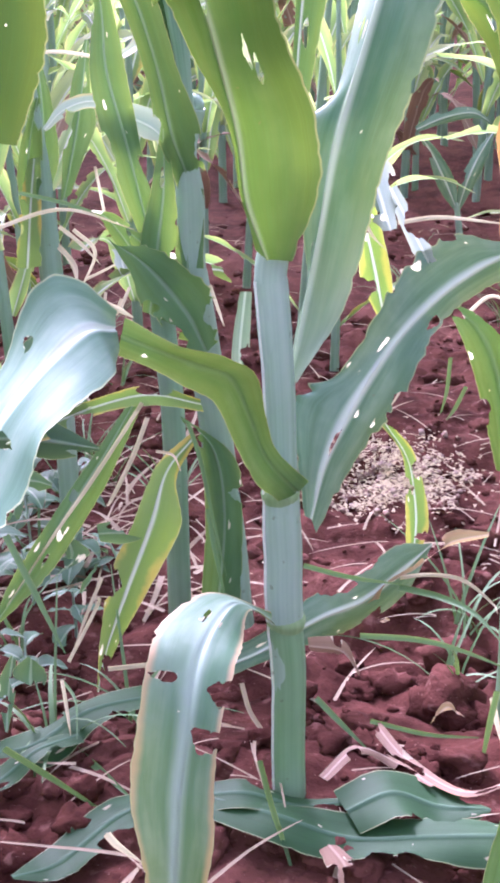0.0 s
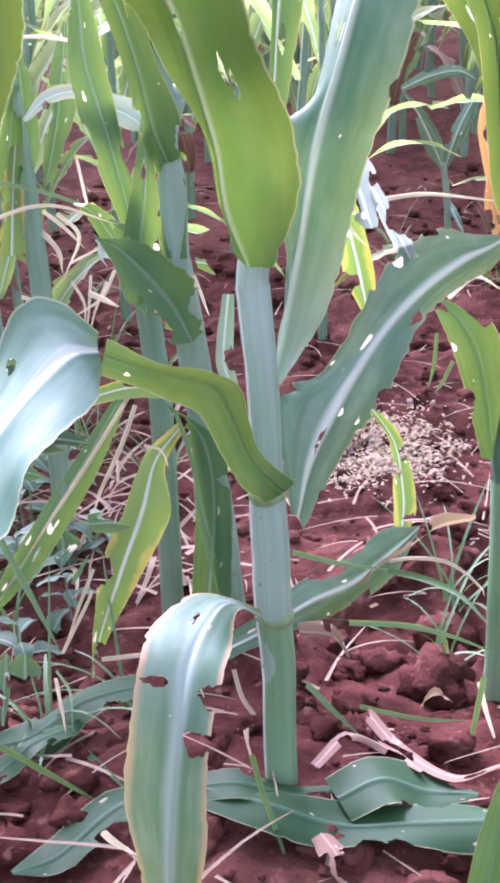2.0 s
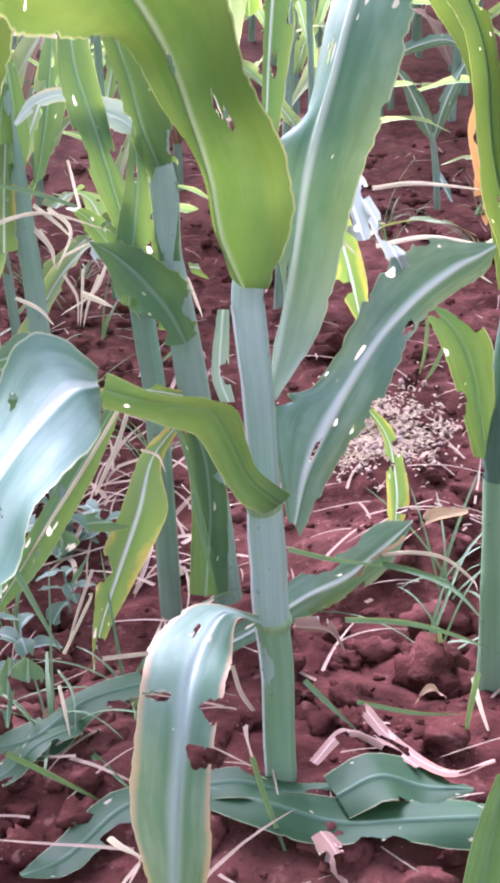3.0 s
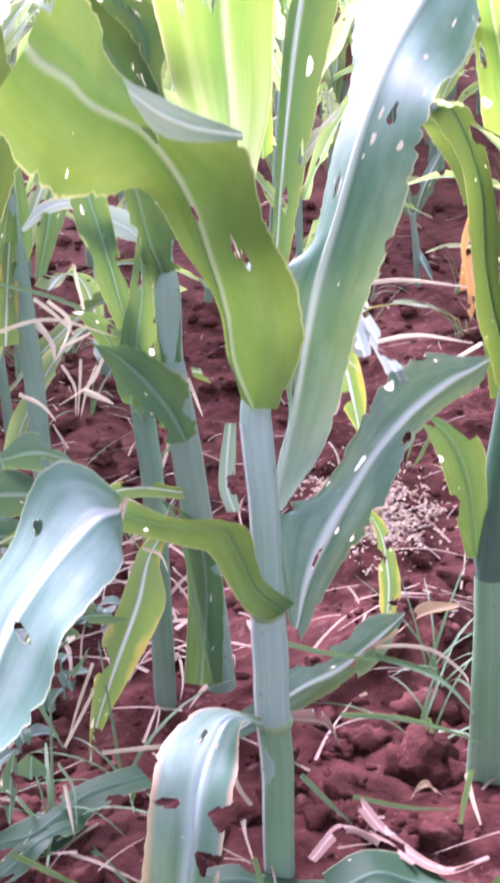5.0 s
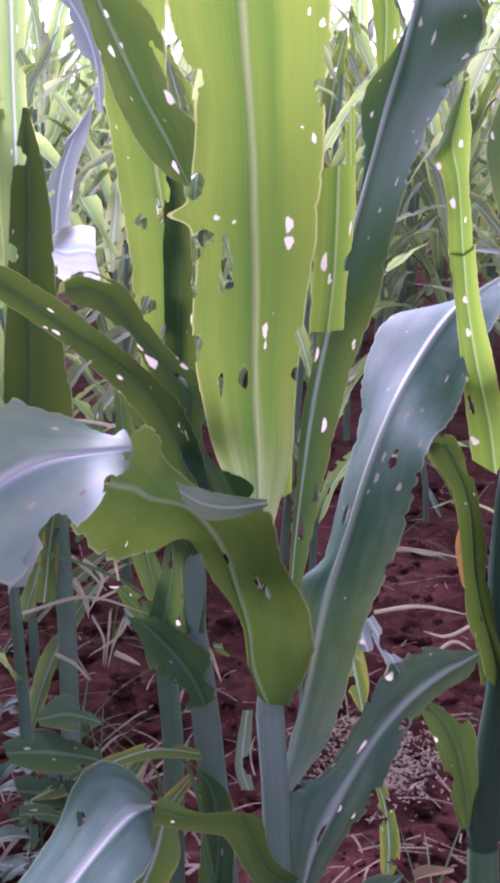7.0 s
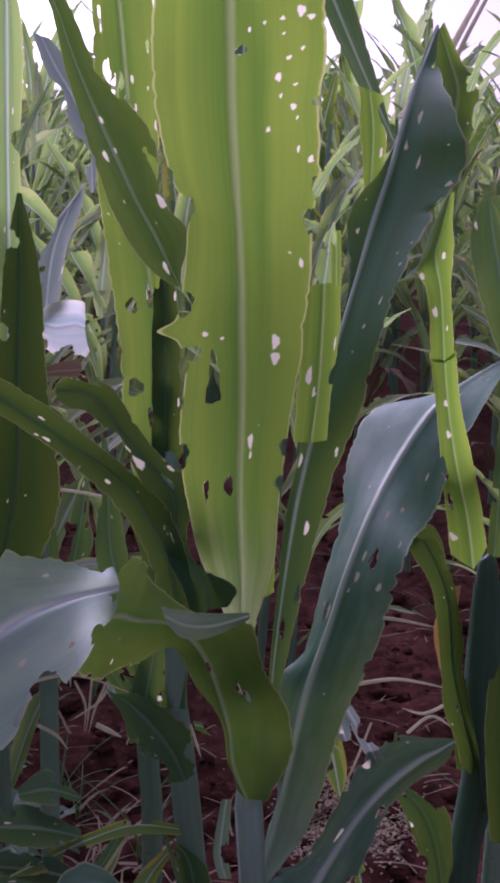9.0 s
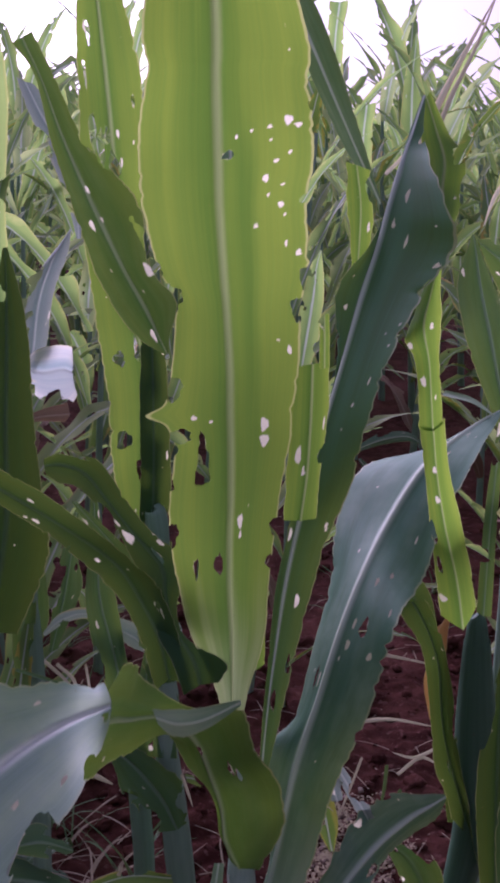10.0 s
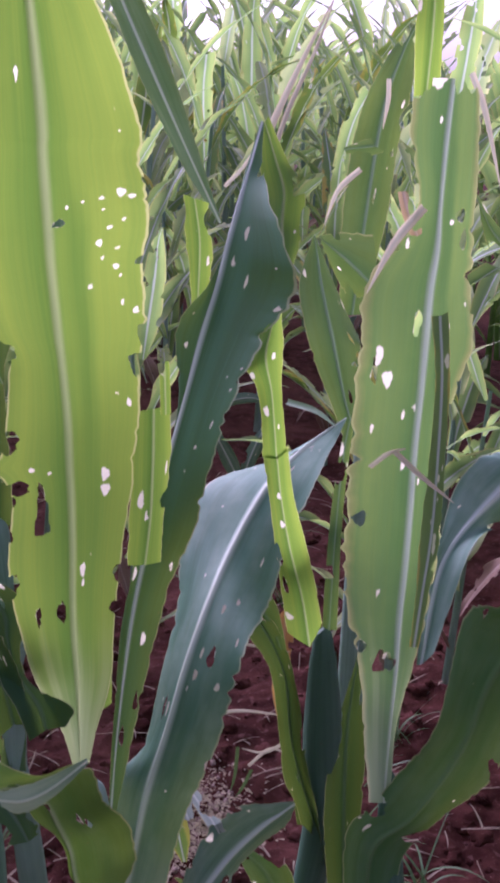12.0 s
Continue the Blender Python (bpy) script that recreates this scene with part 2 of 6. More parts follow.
def soil_material(name="red_soil"):
    m, nt, bsdf, out = shader(name)
    geo = nt.nodes.new("ShaderNodeTexCoord").outputs["Object"]
    big, mid, fine = noise_at(nt, geo, 4, 4), noise_at(nt, geo, 26, 5), noise_at(nt, geo, 160, 5)
    col = blend(nt, band(nt, mid, .3, .7), (.034, .0108, .0084), (.092, .033, .026))
    col = blend(nt, maths(nt, "MULTIPLY", band(nt, big, .4, .7), .6), col, (.165, .068, .054))
    col = blend(nt, maths(nt, "MULTIPLY", band(nt, fine, .55, .7), .5), col, (.04, .013, .011))
    col = blend(nt, maths(nt, "MULTIPLY", band(nt, noise_at(nt, geo, 70, 3), .60, .72), .4), col, (.24, .125, .105))
    col = blend(nt, maths(nt, "MULTIPLY", band(nt, noise_at(nt, geo, 420, 2), .72, .76), .6), col, (.5, .34, .27))
    nt.links.new(col, bsdf.inputs["Base Color"])
    bsdf.inputs["Roughness"].default_value = .92
    bsdf.inputs["Specular IOR Level"].default_value = .04
    bump = node(nt, "Bump", Strength=.8, Distance=.006)
    nt.links.new(maths(nt, "ADD", mid, maths(nt, "MULTIPLY", fine, .5)), bump.inputs["Height"])
    nt.links.new(bump.outputs[0], bsdf.inputs["Normal"])
    return m


stalk_mat = stalk_material("maize_stalk_waxy", (.22, .36, .26), (.32, .46, .36), (.50, .62, .56))
stalk_green = stalk_material("maize_stalk_green", (.13, .25, .16), (.20, .33, .23), (.38, .48, .42))
stalk_base = stalk_material("maize_stalk_base", (.13, .28, .13), (.20, .36, .20), (.32, .46, .34))
# right-hand stalks: deep shade of the stand put into the colour
stalk_shaded = stalk_material("maize_stalk_shaded", (.045, .115, .07), (.085, .17, .11), (.14, .22, .18))
stalk_pale = stalk_material("sheath_margin_pale", (.55, .62, .55), (.68, .74, .68), (.8, .84, .8))
stalk_ring = stalk_material("stalk_node", (.16, .29, .12), (.25, .38, .19), (.36, .48, .31))
soil = soil_material()
ash = crumb_material()


# ---- shapes ----
def spline(points, n):
    """A smooth curve through the points, at n even steps."""
    p = np.array(points, float)
    k = len(p)
    q = np.vstack([2 * p[0] - p[1], p, 2 * p[-1] - p[-2]])
    x = np.linspace(0, k - 1, n)
    i = np.minimum(x.astype(int), k - 2)
    w = (x - i)[:, None]
    a, b, c, d = q[i], q[i + 1], q[i + 2], q[i + 3]
    return .5 * (2 * b + (c - a) * w + (2 * a - 5 * b + 4 * c - d) * w ** 2 + (3 * b - a - 3 * c + d) * w ** 3)


def unit(a):
    return a / np.maximum(np.linalg.norm(a, axis=-1, keepdims=True), 1e-9)


def mesh_from(name, verts, faces, uvs, material, extra=None):
    me = bpy.data.meshes.new(name)
    me.from_pydata([tuple(v) for v in verts], [], [tuple(f) for f in faces])
    layer = me.uv_layers.new(name="UVMap")
    loop_vert = np.empty(len(me.loops), dtype=np.int32)
    me.loops.foreach_get("vertex_index", loop_vert)
    layer.data.foreach_set("uv", np.asarray(uvs, dtype=np.float32)[loop_vert].ravel())
    me.polygons.foreach_set("use_smooth", [True] * len(me.polygons))
    for key, values in (extra or {}).items():
        me.attributes.new(key, "FLOAT", "POINT").data.foreach_set("value", np.asarray(values, dtype=np.float32))
    me.materials.append(material)
    me.update()
    return me


def blade_mesh(name, stations, material, cup=.12, wave=.004, holes=(), step=.0045, across=20, shots=0, bites=0, seed=0, fray=0.0):
    """A leaf blade. stations: x, y, z of the midrib, then for either half its width and the azimuth and elevation in which it reaches out."""
    rng = random.Random(seed)
    s = np.array(stations, float)
    mid = s[:, :3]

    def reach_out(w, a, e):
        a, e = np.radians(a), np.radians(e)
        return w[:, None] * np.stack([np.cos(a) * np.cos(e), np.sin(a) * np.cos(e), np.sin(e)], 1)

    length = np.linalg.norm(np.diff(mid, axis=0), axis=1).sum()
    n = max(12, int(length / step))
    m, left, right = spline(mid, n), spline(mid + reach_out(*s[:, 3:6].T), n), spline(mid + reach_out(*s[:, 6:9].T), n)
    along = np.r_[0, np.cumsum(np.linalg.norm(np.diff(m, axis=0), axis=1))]
    v = np.linspace(-1, 1, across + 1)
    off = np.where(v[None, :, None] < 0, (left - m)[:, None] * np.abs(v)[None, :, None], (right - m)[:, None] * np.abs(v)[None, :, None])
    pos = m[:, None] + off
    if fray:
        # uneven, nibbled margins
        k = np.arange(0, along[-1] + .02, .004)
        for side in (-1, 1):
            nib = np.array([rng.gauss(0, .5) - (rng.uniform(1, 3.2) if rng.random() < .06 else 0) for _ in k]) * fray
            pos = pos + off * (np.interp(along, k, nib)[:, None] * np.where(v * side > 0, np.abs(v) ** 6, 0)[None])[..., None]
    for hu, hv, ru, rv in holes:
        if rv < 0:
            # a tooth of the margin
            du = (along - hu * length_at(along, hu)) / ru
            grow = np.exp(-du ** 2)[:, None] * np.where(v * hv > 0, np.abs(v) ** 5, 0)[None]
            pos = pos + unit(off) * (-rv * grow)[..., None]
    width = np.linalg.norm(right - left, axis=1)[:, None]
    normal = unit(np.cross(unit(np.gradient(m, axis=0)), unit(right - left)))
    ph = [rng.uniform(0, 6.3) for _ in range(6)]
    f1, f2 = rng.uniform(25, 40), rng.uniform(55, 80)
    u = along[:, None]
    ripple = np.where(v < 0, np.sin(u * f1 + ph[0]) + .5 * np.sin(u * f2 + ph[1]), np.sin(u * f1 * 1.13 + ph[2]) + .5 * np.sin(u * f2 * .9 + ph[3]))
    lift = cup * width * (np.abs(v) ** 1.6)[None] * .5 + wave * ripple * (v ** 2)[None] * np.minimum(1, width / .04)
    lift = lift - .0016 * np.exp(-(v / .06) ** 2)[None] * np.minimum(1, width / .03)
    pos = pos + normal[:, None] * lift[..., None]
    half = np.where(v[None] < 0, np.linalg.norm(left - m, axis=1)[:, None], np.linalg.norm(right - m, axis=1)[:, None])
    ug, vg = np.broadcast_to(u, pos.shape[:2]).copy(), np.broadcast_to(v[None], pos.shape[:2]).copy()
    cut = [(h[0] * length_at(along, h[0]), *h[1:]) for h in holes if h[3] > 0]
    for _ in range(round(shots * min(1, length / .25))):
        cut.append((rng.uniform(.15, .95) * along[-1], rng.choice((-1, 1)) * rng.uniform(.15, .95), *((.0012, .0005) + np.array((.007, .0012)) * rng.random() ** 2.5)))
    for _ in range(bites):
        cut.append((rng.uniform(.2, .97) * along[-1], rng.choice((-1, 1)) * rng.uniform(.85, 1.05), rng.uniform(.004, .016), rng.uniform(.003, .010)))
    keep = np.ones((n - 1, across), bool)
    scar = np.zeros(pos.shape[:2])
    uc = (ug[:-1, :-1] + ug[1:, 1:]) / 2
    dist_c = (vg[:-1, :-1] + vg[1:, 1:]) / 2 * (half[:-1, :-1] + half[1:, 1:]) / 2
    across_d = vg * half
    for k, (hu, hv, ru, rv) in enumerate(cut):
        row = min(int(np.searchsorted(along, hu)), n - 1)
        hw = half[row, 0] if hv < 0 else half[row, -1]
        ru, rv = max(ru, step * .55), max(rv, 1.1 * hw / across)

        def reach(x, y):
            du, dv = (x - hu) / ru, (y - hv * hw) / rv
            ang = np.arctan2(dv, du)
            return np.sqrt(du ** 2 + dv ** 2) / (1 + .16 * np.sin(3 * ang + k) + .09 * np.sin(7 * ang + 2 * k))

        small = across > 10 and min(ru, rv) < .0045 and abs(hv) < .93
        if not (small and max(ru, rv) < .0065 and (rv < .0022 or k % 3)):
            keep &= reach(uc, dist_c) > 1
        if small:
            wide = .85
            scar = np.maximum(scar, np.clip(1.5 - reach(ug, across_d) / wide, 0, 1))
    # loose crumbs that the holes leave behind are dropped
    if not keep.all():
        label, sizes, todo = np.zeros(keep.shape, int), [0], keep.copy()
        while todo.any():
            stack = [tuple(np.argwhere(todo)[0])]
            todo[stack[0]] = False
            sizes.append(0)
            while stack:
                i, j = stack.pop()
                label[i, j] = len(sizes) - 1
                sizes[-1] += 1
                for a, b in ((i + 1, j), (i - 1, j), (i, j + 1), (i, j - 1)):
                    if 0 <= a < n - 1 and 0 <= b < across and todo[a, b]:
                        todo[a, b] = False
                        stack.append((a, b))
        keep = label == int(np.argmax(sizes))
    # corners that lie on a hole's rim are eased towards it, so that the rims are not stepped
    count = np.zeros(pos.shape[:2])
    for di in (0, 1):
        for dj in (0, 1):
            count[di:n - 1 + di, dj:across + dj] += keep
    rim = (count > 0) & (count < 4)
    rim[0], rim[-1] = False, False
    new_pos = pos.copy()
    total, weight = np.zeros_like(pos), np.zeros(pos.shape[:2])
    for axis in (0, 1):
        for sh in (1, -1):
            near = np.roll(pos, sh, axis)
            ok = np.roll(rim, sh, axis).astype(float)
            total += near * ok[..., None]
            weight += ok
    inner = rim.copy()
    inner[:, 0], inner[:, -1] = False, False
    sel = inner & (weight >= 2)
    new_pos[sel] = .45 * pos[sel] + .55 * total[sel] / weight[sel][:, None]
    idx = np.arange(n * (across + 1)).reshape(n, across + 1)
    quads = np.stack([idx[:-1, :-1], idx[1:, :-1], idx[1:, 1:], idx[:-1, 1:]], -1)[keep]
    used = np.unique(quads)
    remap = np.zeros(idx.size, int)
    remap[used] = np.arange(len(used))
    uvs = np.stack([ug.ravel()[used], vg.ravel()[used]], 1)
    slim = np.abs(across_d) * np.clip(.034 / np.maximum(half, .004), 1, 4)
    extra = {"rib": slim.ravel()[used], "scar": scar.ravel()[used]}
    return mesh_from(name, new_pos.reshape(-1, 3)[used], remap[quads], uvs, material, extra)


def length_at(along, share):
    """Metres along the blade per share of its stations."""
    n = len(along) - 1
    return np.interp(share * n, np.arange(n + 1), along) / max(share, 1e-6)


def tube_mesh(name, path, material, sides=18, rings=6):
    """A stalk along rows of x, y, z, radius, a little oval and grooved."""
    n = (len(path) - 1) * rings + 1
    p = spline(path, n)
    along = np.r_[0, np.cumsum(np.linalg.norm(np.diff(p[:, :3], axis=0), axis=1))]
    t = unit(np.gradient(p[:, :3], axis=0))
    ax = unit(np.cross(t, np.array([0, 1.0, 0.02])))
    ay = np.cross(t, ax)
    ang = np.linspace(0, 2 * math.pi, sides + 1)
    r = np.maximum(p[:, 3], .0008)[:, None] * (1 + .03 * np.cos(2 * ang) - .05 * np.exp(-((ang - 4.0) / .25) ** 2))[None]
    pos = p[:, None, :3] + ax[:, None] * (r * np.cos(ang))[..., None] + ay[:, None] * (r * np.sin(ang))[..., None]
    idx = np.arange(n * (sides + 1)).reshape(n, sides + 1)
    quads = np.stack([idx[:-1, :-1], idx[:-1, 1:], idx[1:, 1:], idx[1:, :-1]], -1).reshape(-1, 4)
    uvs = np.stack([np.broadcast_to(ang / 6.283, (n, sides + 1)).ravel(), np.broadcast_to(along[:, None], (n, sides + 1)).ravel()], 1)
    return mesh_from(name, pos.reshape(-1, 3), quads, uvs, material)


def child(name, me, parent, label=""):
    ob = new(name, me)
    if parent is not None:
        ob.parent = parent
        ob.matrix_parent_inverse = Matrix.Translation(-parent.location)
    return tagged(ob, label)


BLADES = [0]


def blade(plant, stations, material, cup, wave, holes=(), fray=.03, label="", shots=None, bites=None):
    BLADES[0] += 1
    shots = (7 if holes else 6) if shots is None else shots
    bites = (0 if holes else 3) if bites is None else bites
    wide = max(r[3] + r[6] for r in stations)
    across = 2 * min(32, max(6, round(wide / .0028)))
    me = blade_mesh("leaf", stations, material, cup, wave, holes, .0018 if wide > .04 else .0028, across, shots, bites, BLADES[0], fray)
    if plant is None:
        return new("fallen_leaf", me)
    return child("leaf", me, plant, label)


def stalk(plant, path, material=None):
    path = list(path)
    if path[0][2] > -.02:
        x, y, z, r = path[0]
        path.insert(0, (x, y, -.09, r * 1.05))
    x, y, z, r = path[-1]
    path.append((x + .3 * (x - path[-2][0]), y, z + .012, r * .25))
    return child("stalk", tube_mesh("stalk", path, material or stalk_green), plant)


def sheath(plant, path, material=None, lift=.0022, margin=False):
    """A leaf sheath wrapped round the stalk, its upper lip standing off a little, with a pale overlapping margin where it shows."""
    n = len(path)
    rows = [(x, y, z, r + lift * (1 - .5 * (i / (n - 1)) ** 6)) for i, (x, y, z, r) in enumerate(path)]
    ob = child("leaf_sheath", tube_mesh("leaf_sheath", rows, material or stalk_green, 24, 8), plant)
    if margin:
        edge = [(x - r * .93, y - r * .42, z, .0011) for x, y, z, r in rows]
        child("sheath_margin", tube_mesh("sheath_margin", edge, stalk_pale, 8, 6), plant, "thin whitish sheath margin")
    return ob


def stalk_node(plant, x, y, z, r):
    """A swollen yellowish ring where a leaf leaves the stalk."""
    rows = [(x, y, z + dz, r * k) for dz, k in ((-.0055, .97), (-.003, 1.03), (0, 1.09), (.0025, 1.06), (.0045, .97))]
    return child("node", tube_mesh("node", rows, stalk_ring, 24, 4), plant, "swollen yellow-green stalk node")


def plant_at(x, y, z, label, group=""):
    ob = new("maize_plant")
    ob.location = (x, y, z)
    ob.empty_display_size = .05
    return tagged(ob, label, "maize plant", group)


# ---- ground ----
def smooth(a, b, x):
    t = min(1, max(0, (x - a) / (b - a)))
    return t * t * (3 - 2 * t)


def ground_height(x, y):
    """The main plant stands on a low ridge; the soil lies deeper behind it."""
    far = math.hypot(x, y)
    base = -.06 * smooth(.02, .22, y)
    base += .055 * math.exp(-((x - .13) / .09) ** 2 - ((y - .36) / .07) ** 2) + .04 * math.exp(-((x - .27) / .07) ** 2 - ((y - .30) / .09) ** 2)
    p = Vector((x, y, 3.1))
    lump = noise.noise(p * 5) * .016 + noise.noise(p * 14) * .010
    clod, crumb = noise.voronoi(p * 19)[0], noise.voronoi(p * 47)[0]
    lump += (.45 - clod[0]) * .022 + (.4 - crumb[0]) * .007 + noise.noise(p * 60) * .003
    lump += noise.noise(p * 1.1) * .03 * smooth(.5, 2, far)
    calm = .45 + .55 * smooth(.05, .2, far)
    return base + lump * calm - .004


def axis_steps(lo, hi, fine, limit):
    inner = np.arange(lo, hi + 1e-6, fine)
    out, step = [], fine
    x = hi
    while x < limit:
        step *= 1.22
        x += step
        out.append(x)
    back, step, x = [], fine, lo
    while x > -limit:
        step *= 1.22
        x -= step
        back.append(x)
    return np.r_[back[::-1], inner, out]


def build_ground():
    xs, ys = axis_steps(-.42, .52, .0055, 400), axis_steps(-.25, 1.4, .0055, 400)
    nx, ny = len(xs), len(ys)
    verts = [(x, y, ground_height(x, y)) for y in ys for x in xs]
    idx = np.arange(nx * ny).reshape(ny, nx)
    quads = np.stack([idx[:-1, :-1], idx[:-1, 1:], idx[1:, 1:], idx[1:, :-1]], -1).reshape(-1, 4)
    me = mesh_from("ground", verts, quads, np.zeros((nx * ny, 2)), soil)
    tagged(new("ground", me), "bare crumbly red-brown field soil", "ground", kind="structure")


build_ground()


def clod_mesh(rng, size, fine=3):
    bm = bmesh.new()
    bmesh.ops.create_icosphere(bm, subdivisions=fine, radius=1)
    o = Vector((rng.uniform(0, 50), rng.uniform(0, 50), rng.uniform(0, 50)))
    sx, sy, sz = (rng.uniform(.7, 1.3) for _ in range(3))
    for v in bm.verts:
        k = 1 + .5 * noise.noise(v.co * 1.2 + o) + .42 * noise.noise(v.co * 2.6 + o) + .28 * noise.noise(v.co * 5 + o) - .12 * abs(noise.noise(v.co * 9 + o))
        v.co = Vector((v.co.x * sx, v.co.y * sy, v.co.z * sz * .75)) * k * size
    vs = np.array([v.co[:] for v in bm.verts])
    fs = np.array([[v.index for v in f.verts] for f in bm.faces])
    bm.free()
    return vs, fs


def scatter_clods():
    rng = random.Random(5)
    kinds = [clod_mesh(rng, 1.0) for _ in range(12)]
    vs, fs, count = [], [], 0
    for _ in range(2400):
        y = -.2 + 2.6 * rng.random() ** 1.5
        x = rng.uniform(-.3 - .2 * y, .4 + .25 * y)
        size = .002 + .016 * rng.random() ** 3.5
        if .08 < x < .30 and .18 < y < .55 and rng.random() < .5:
            size *= 1.6
        if math.hypot(x, y) < .03 + size:
            continue
        v, f = kinds[rng.randrange(12)]
        t = rng.uniform(0, 6.3)
        c, s = math.cos(t), math.sin(t)
        w = np.stack([v[:, 0] * c - v[:, 1] * s, v[:, 0] * s + v[:, 1] * c, v[:, 2]], 1) * size
        vs.append(w + (x, y, ground_height(x, y) + size * .15))
        fs.append(f + count)
        count += len(v)
    vs, fs = np.vstack(vs), np.vstack(fs)
    me = mesh_from("soil_clods", vs, fs, np.zeros((len(vs), 2)), soil)
    tagged(new("soil_clods", me), "loose red soil clods and crumbs on the ground", "soil", kind="stuff")


scatter_clods()

def chaff_crumbs():
    """Pale crumbled lumps among the chaff."""
    rng = random.Random(17)
    kinds = [clod_mesh(rng, 1.0, 2) for _ in range(5)]
    vs, fs, count = [], [], 0
    for _ in range(750):
        x, y = rng.gauss(0.143, .034), rng.gauss(0.686, .042)
        size = .0011 + .0042 * rng.random() ** 2.5
        v, f = kinds[rng.randrange(5)]
        vs.append(v * size + (x, y, ground_height(x, y) + size * .3 + rng.uniform(0, .008)))
        fs.append(f + count)
        count += len(v)
    me = mesh_from("chaff_crumbs", np.vstack(vs), np.vstack(fs), np.zeros((count, 2)), ash)
    tagged(new("chaff_crumbs", me), "pale pinkish grey crumbs heaped on red soil", "chaff", kind="stuff")


chaff_crumbs()



def ribbon(rng, start, heading, length, width, rise, droop, kink=0.0, n=9):
    """One thin blade: stations for a strip that rises and bends over."""
    pts, p, h = [], Vector(start), heading
    pitch = rise
    for i in range(n):
        k = i / (n - 1)
        w = width * (1 - k) ** .6 * .5 + .0002
        pts.append((p.copy(), w, h))
        d = Vector((math.cos(h) * math.cos(pitch), math.sin(h) * math.cos(pitch), math.sin(pitch)))
        p = p + d * (length / (n - 1))
        pitch -= droop / (n - 1)
        h += kink / (n - 1) + rng.uniform(-.05, .05)
    return pts


def ribbons_object(name, strips, material, label, category):
    vs, fs, uv, count = [], [], [], 0
    for pts in strips:
        d = 0.0
        for i, (p, w, h) in enumerate(pts):
            sx, sy = -math.sin(h) * w, math.cos(h) * w
            d = i * .01
            vs += [(p.x - sx, p.y - sy, p.z + w * .35), (p.x, p.y, p.z), (p.x + sx, p.y + sy, p.z + w * .35)]
            uv += [(d, -1), (d, 0), (d, 1)]
        for i in range(len(pts) - 1):
            b = count + 3 * i
            fs += [(b, b + 3, b + 4, b + 1), (b + 1, b + 4, b + 5, b + 2)]
        count += 3 * len(pts)
    me = mesh_from(name, vs, fs, uv, material, {"rib": [.01] * len(vs)})
    return tagged(new(name, me), label, category, kind="stuff")


def litter():
    rng = random.Random(8)
    strips = []
    for _ in range(650):
        y = -.15 + 2.4 * rng.random() ** 1.4
        x = rng.uniform(-.35 - .2 * y, .4 + .25 * y)
        z = ground_height(x, y) + rng.uniform(.002, .012)
        if y < .15 and rng.random() < .55:
            continue
        strips.append(ribbon(rng, (x, y, z), rng.uniform(0, 6.3), rng.uniform(.02, .11), rng.uniform(.001, .0035), rng.uniform(0, .3), rng.uniform(.1, .5), rng.uniform(-.5, .5)))
    chaff = []
    for _ in range(1900):
        x, y = rng.gauss(0.145, .042), rng.gauss(0.686, .055)
        chaff.append(ribbon(rng, (x, y, ground_height(x, y) + rng.uniform(.001, .016)), rng.uniform(0, 6.3), rng.uniform(.003, .010), rng.uniform(.0015, .0045), rng.uniform(-.2, .6), rng.uniform(.1, .9), rng.uniform(-1, 1), 4))
    ribbons_object("chaff", chaff, straw_mat, "heap of pale chaff lying on red soil", "chaff")
    for _ in range(70):
        x, y = rng.gauss(-.16, .07), rng.gauss(.50, .14)
        strips.append(ribbon(rng, (x, y, ground_height(x, y) + rng.uniform(.002, .03)), rng.uniform(0, 6.3), rng.uniform(.04, .14), rng.uniform(.002, .007), rng.uniform(0, .6), rng.uniform(.3, .9), rng.uniform(-.6, .6)))
    ribbons_object("straw", strips, litter_mat, "pale dry straw and dead grass on soil", "straw")
    green = []
    for _ in range(24):
        y = .05 + 1.6 * rng.random() ** 1.2
        x = rng.uniform(-.32 - .15 * y, -.1) if rng.random() < .6 else rng.uniform(.12, .4 + .2 * y)
        for _ in range(rng.randrange(5, 12)):
            green.append(ribbon(rng, (x + rng.uniform(-.012, .012), y + rng.uniform(-.012, .012), ground_height(x, y) - .003), rng.uniform(0, 6.3), rng.uniform(.05, .16), rng.uniform(.002, .005), rng.uniform(.8, 1.4), rng.uniform(.5, 1.9)))
    ribbons_object("grass", green, grass_leaf, "small green and yellowing grass tufts in soil", "grass")


litter()

# ---- the plants close by ----
main = plant_at(0, 0, 0, "young maize plant, blue-green stalk, insect-eaten ragged leaves", "maize stand")
blade(main,
    [(-.012, -.012, .141, .006, 180, 81, .008, 0, -67),
     (-.032, -.045, .173, .021, 180, 19, .01, 0, -53),
     (-.044, -.08, .18, .031, 180, 2, .018, 0, -27),
     (-.053, -.11, .173, .027, 180, 2, .022, 0, 0),
     (-.057, -.135, .154, .027, 180, -6, .018, 0, -13),
     (-.062, -.15, .12, .026, 180, 0, .019, 0, 0),
     (-.065, -.158, .087, .018, 180, 3, .022, 0, 10),
     (-.067, -.16, .048, .012, 180, 0, .015, 0, 0),
     (-.069, -.158, .002, .002, 180, 0, .002, 0, 0)],
    fresh_edge, .12, .004, [(.417, -0.60, 0.0030, 0.0078), (.447, 0.82, 0.0064, 0.0070), (.538, 0.62, 0.0070, 0.0083)])
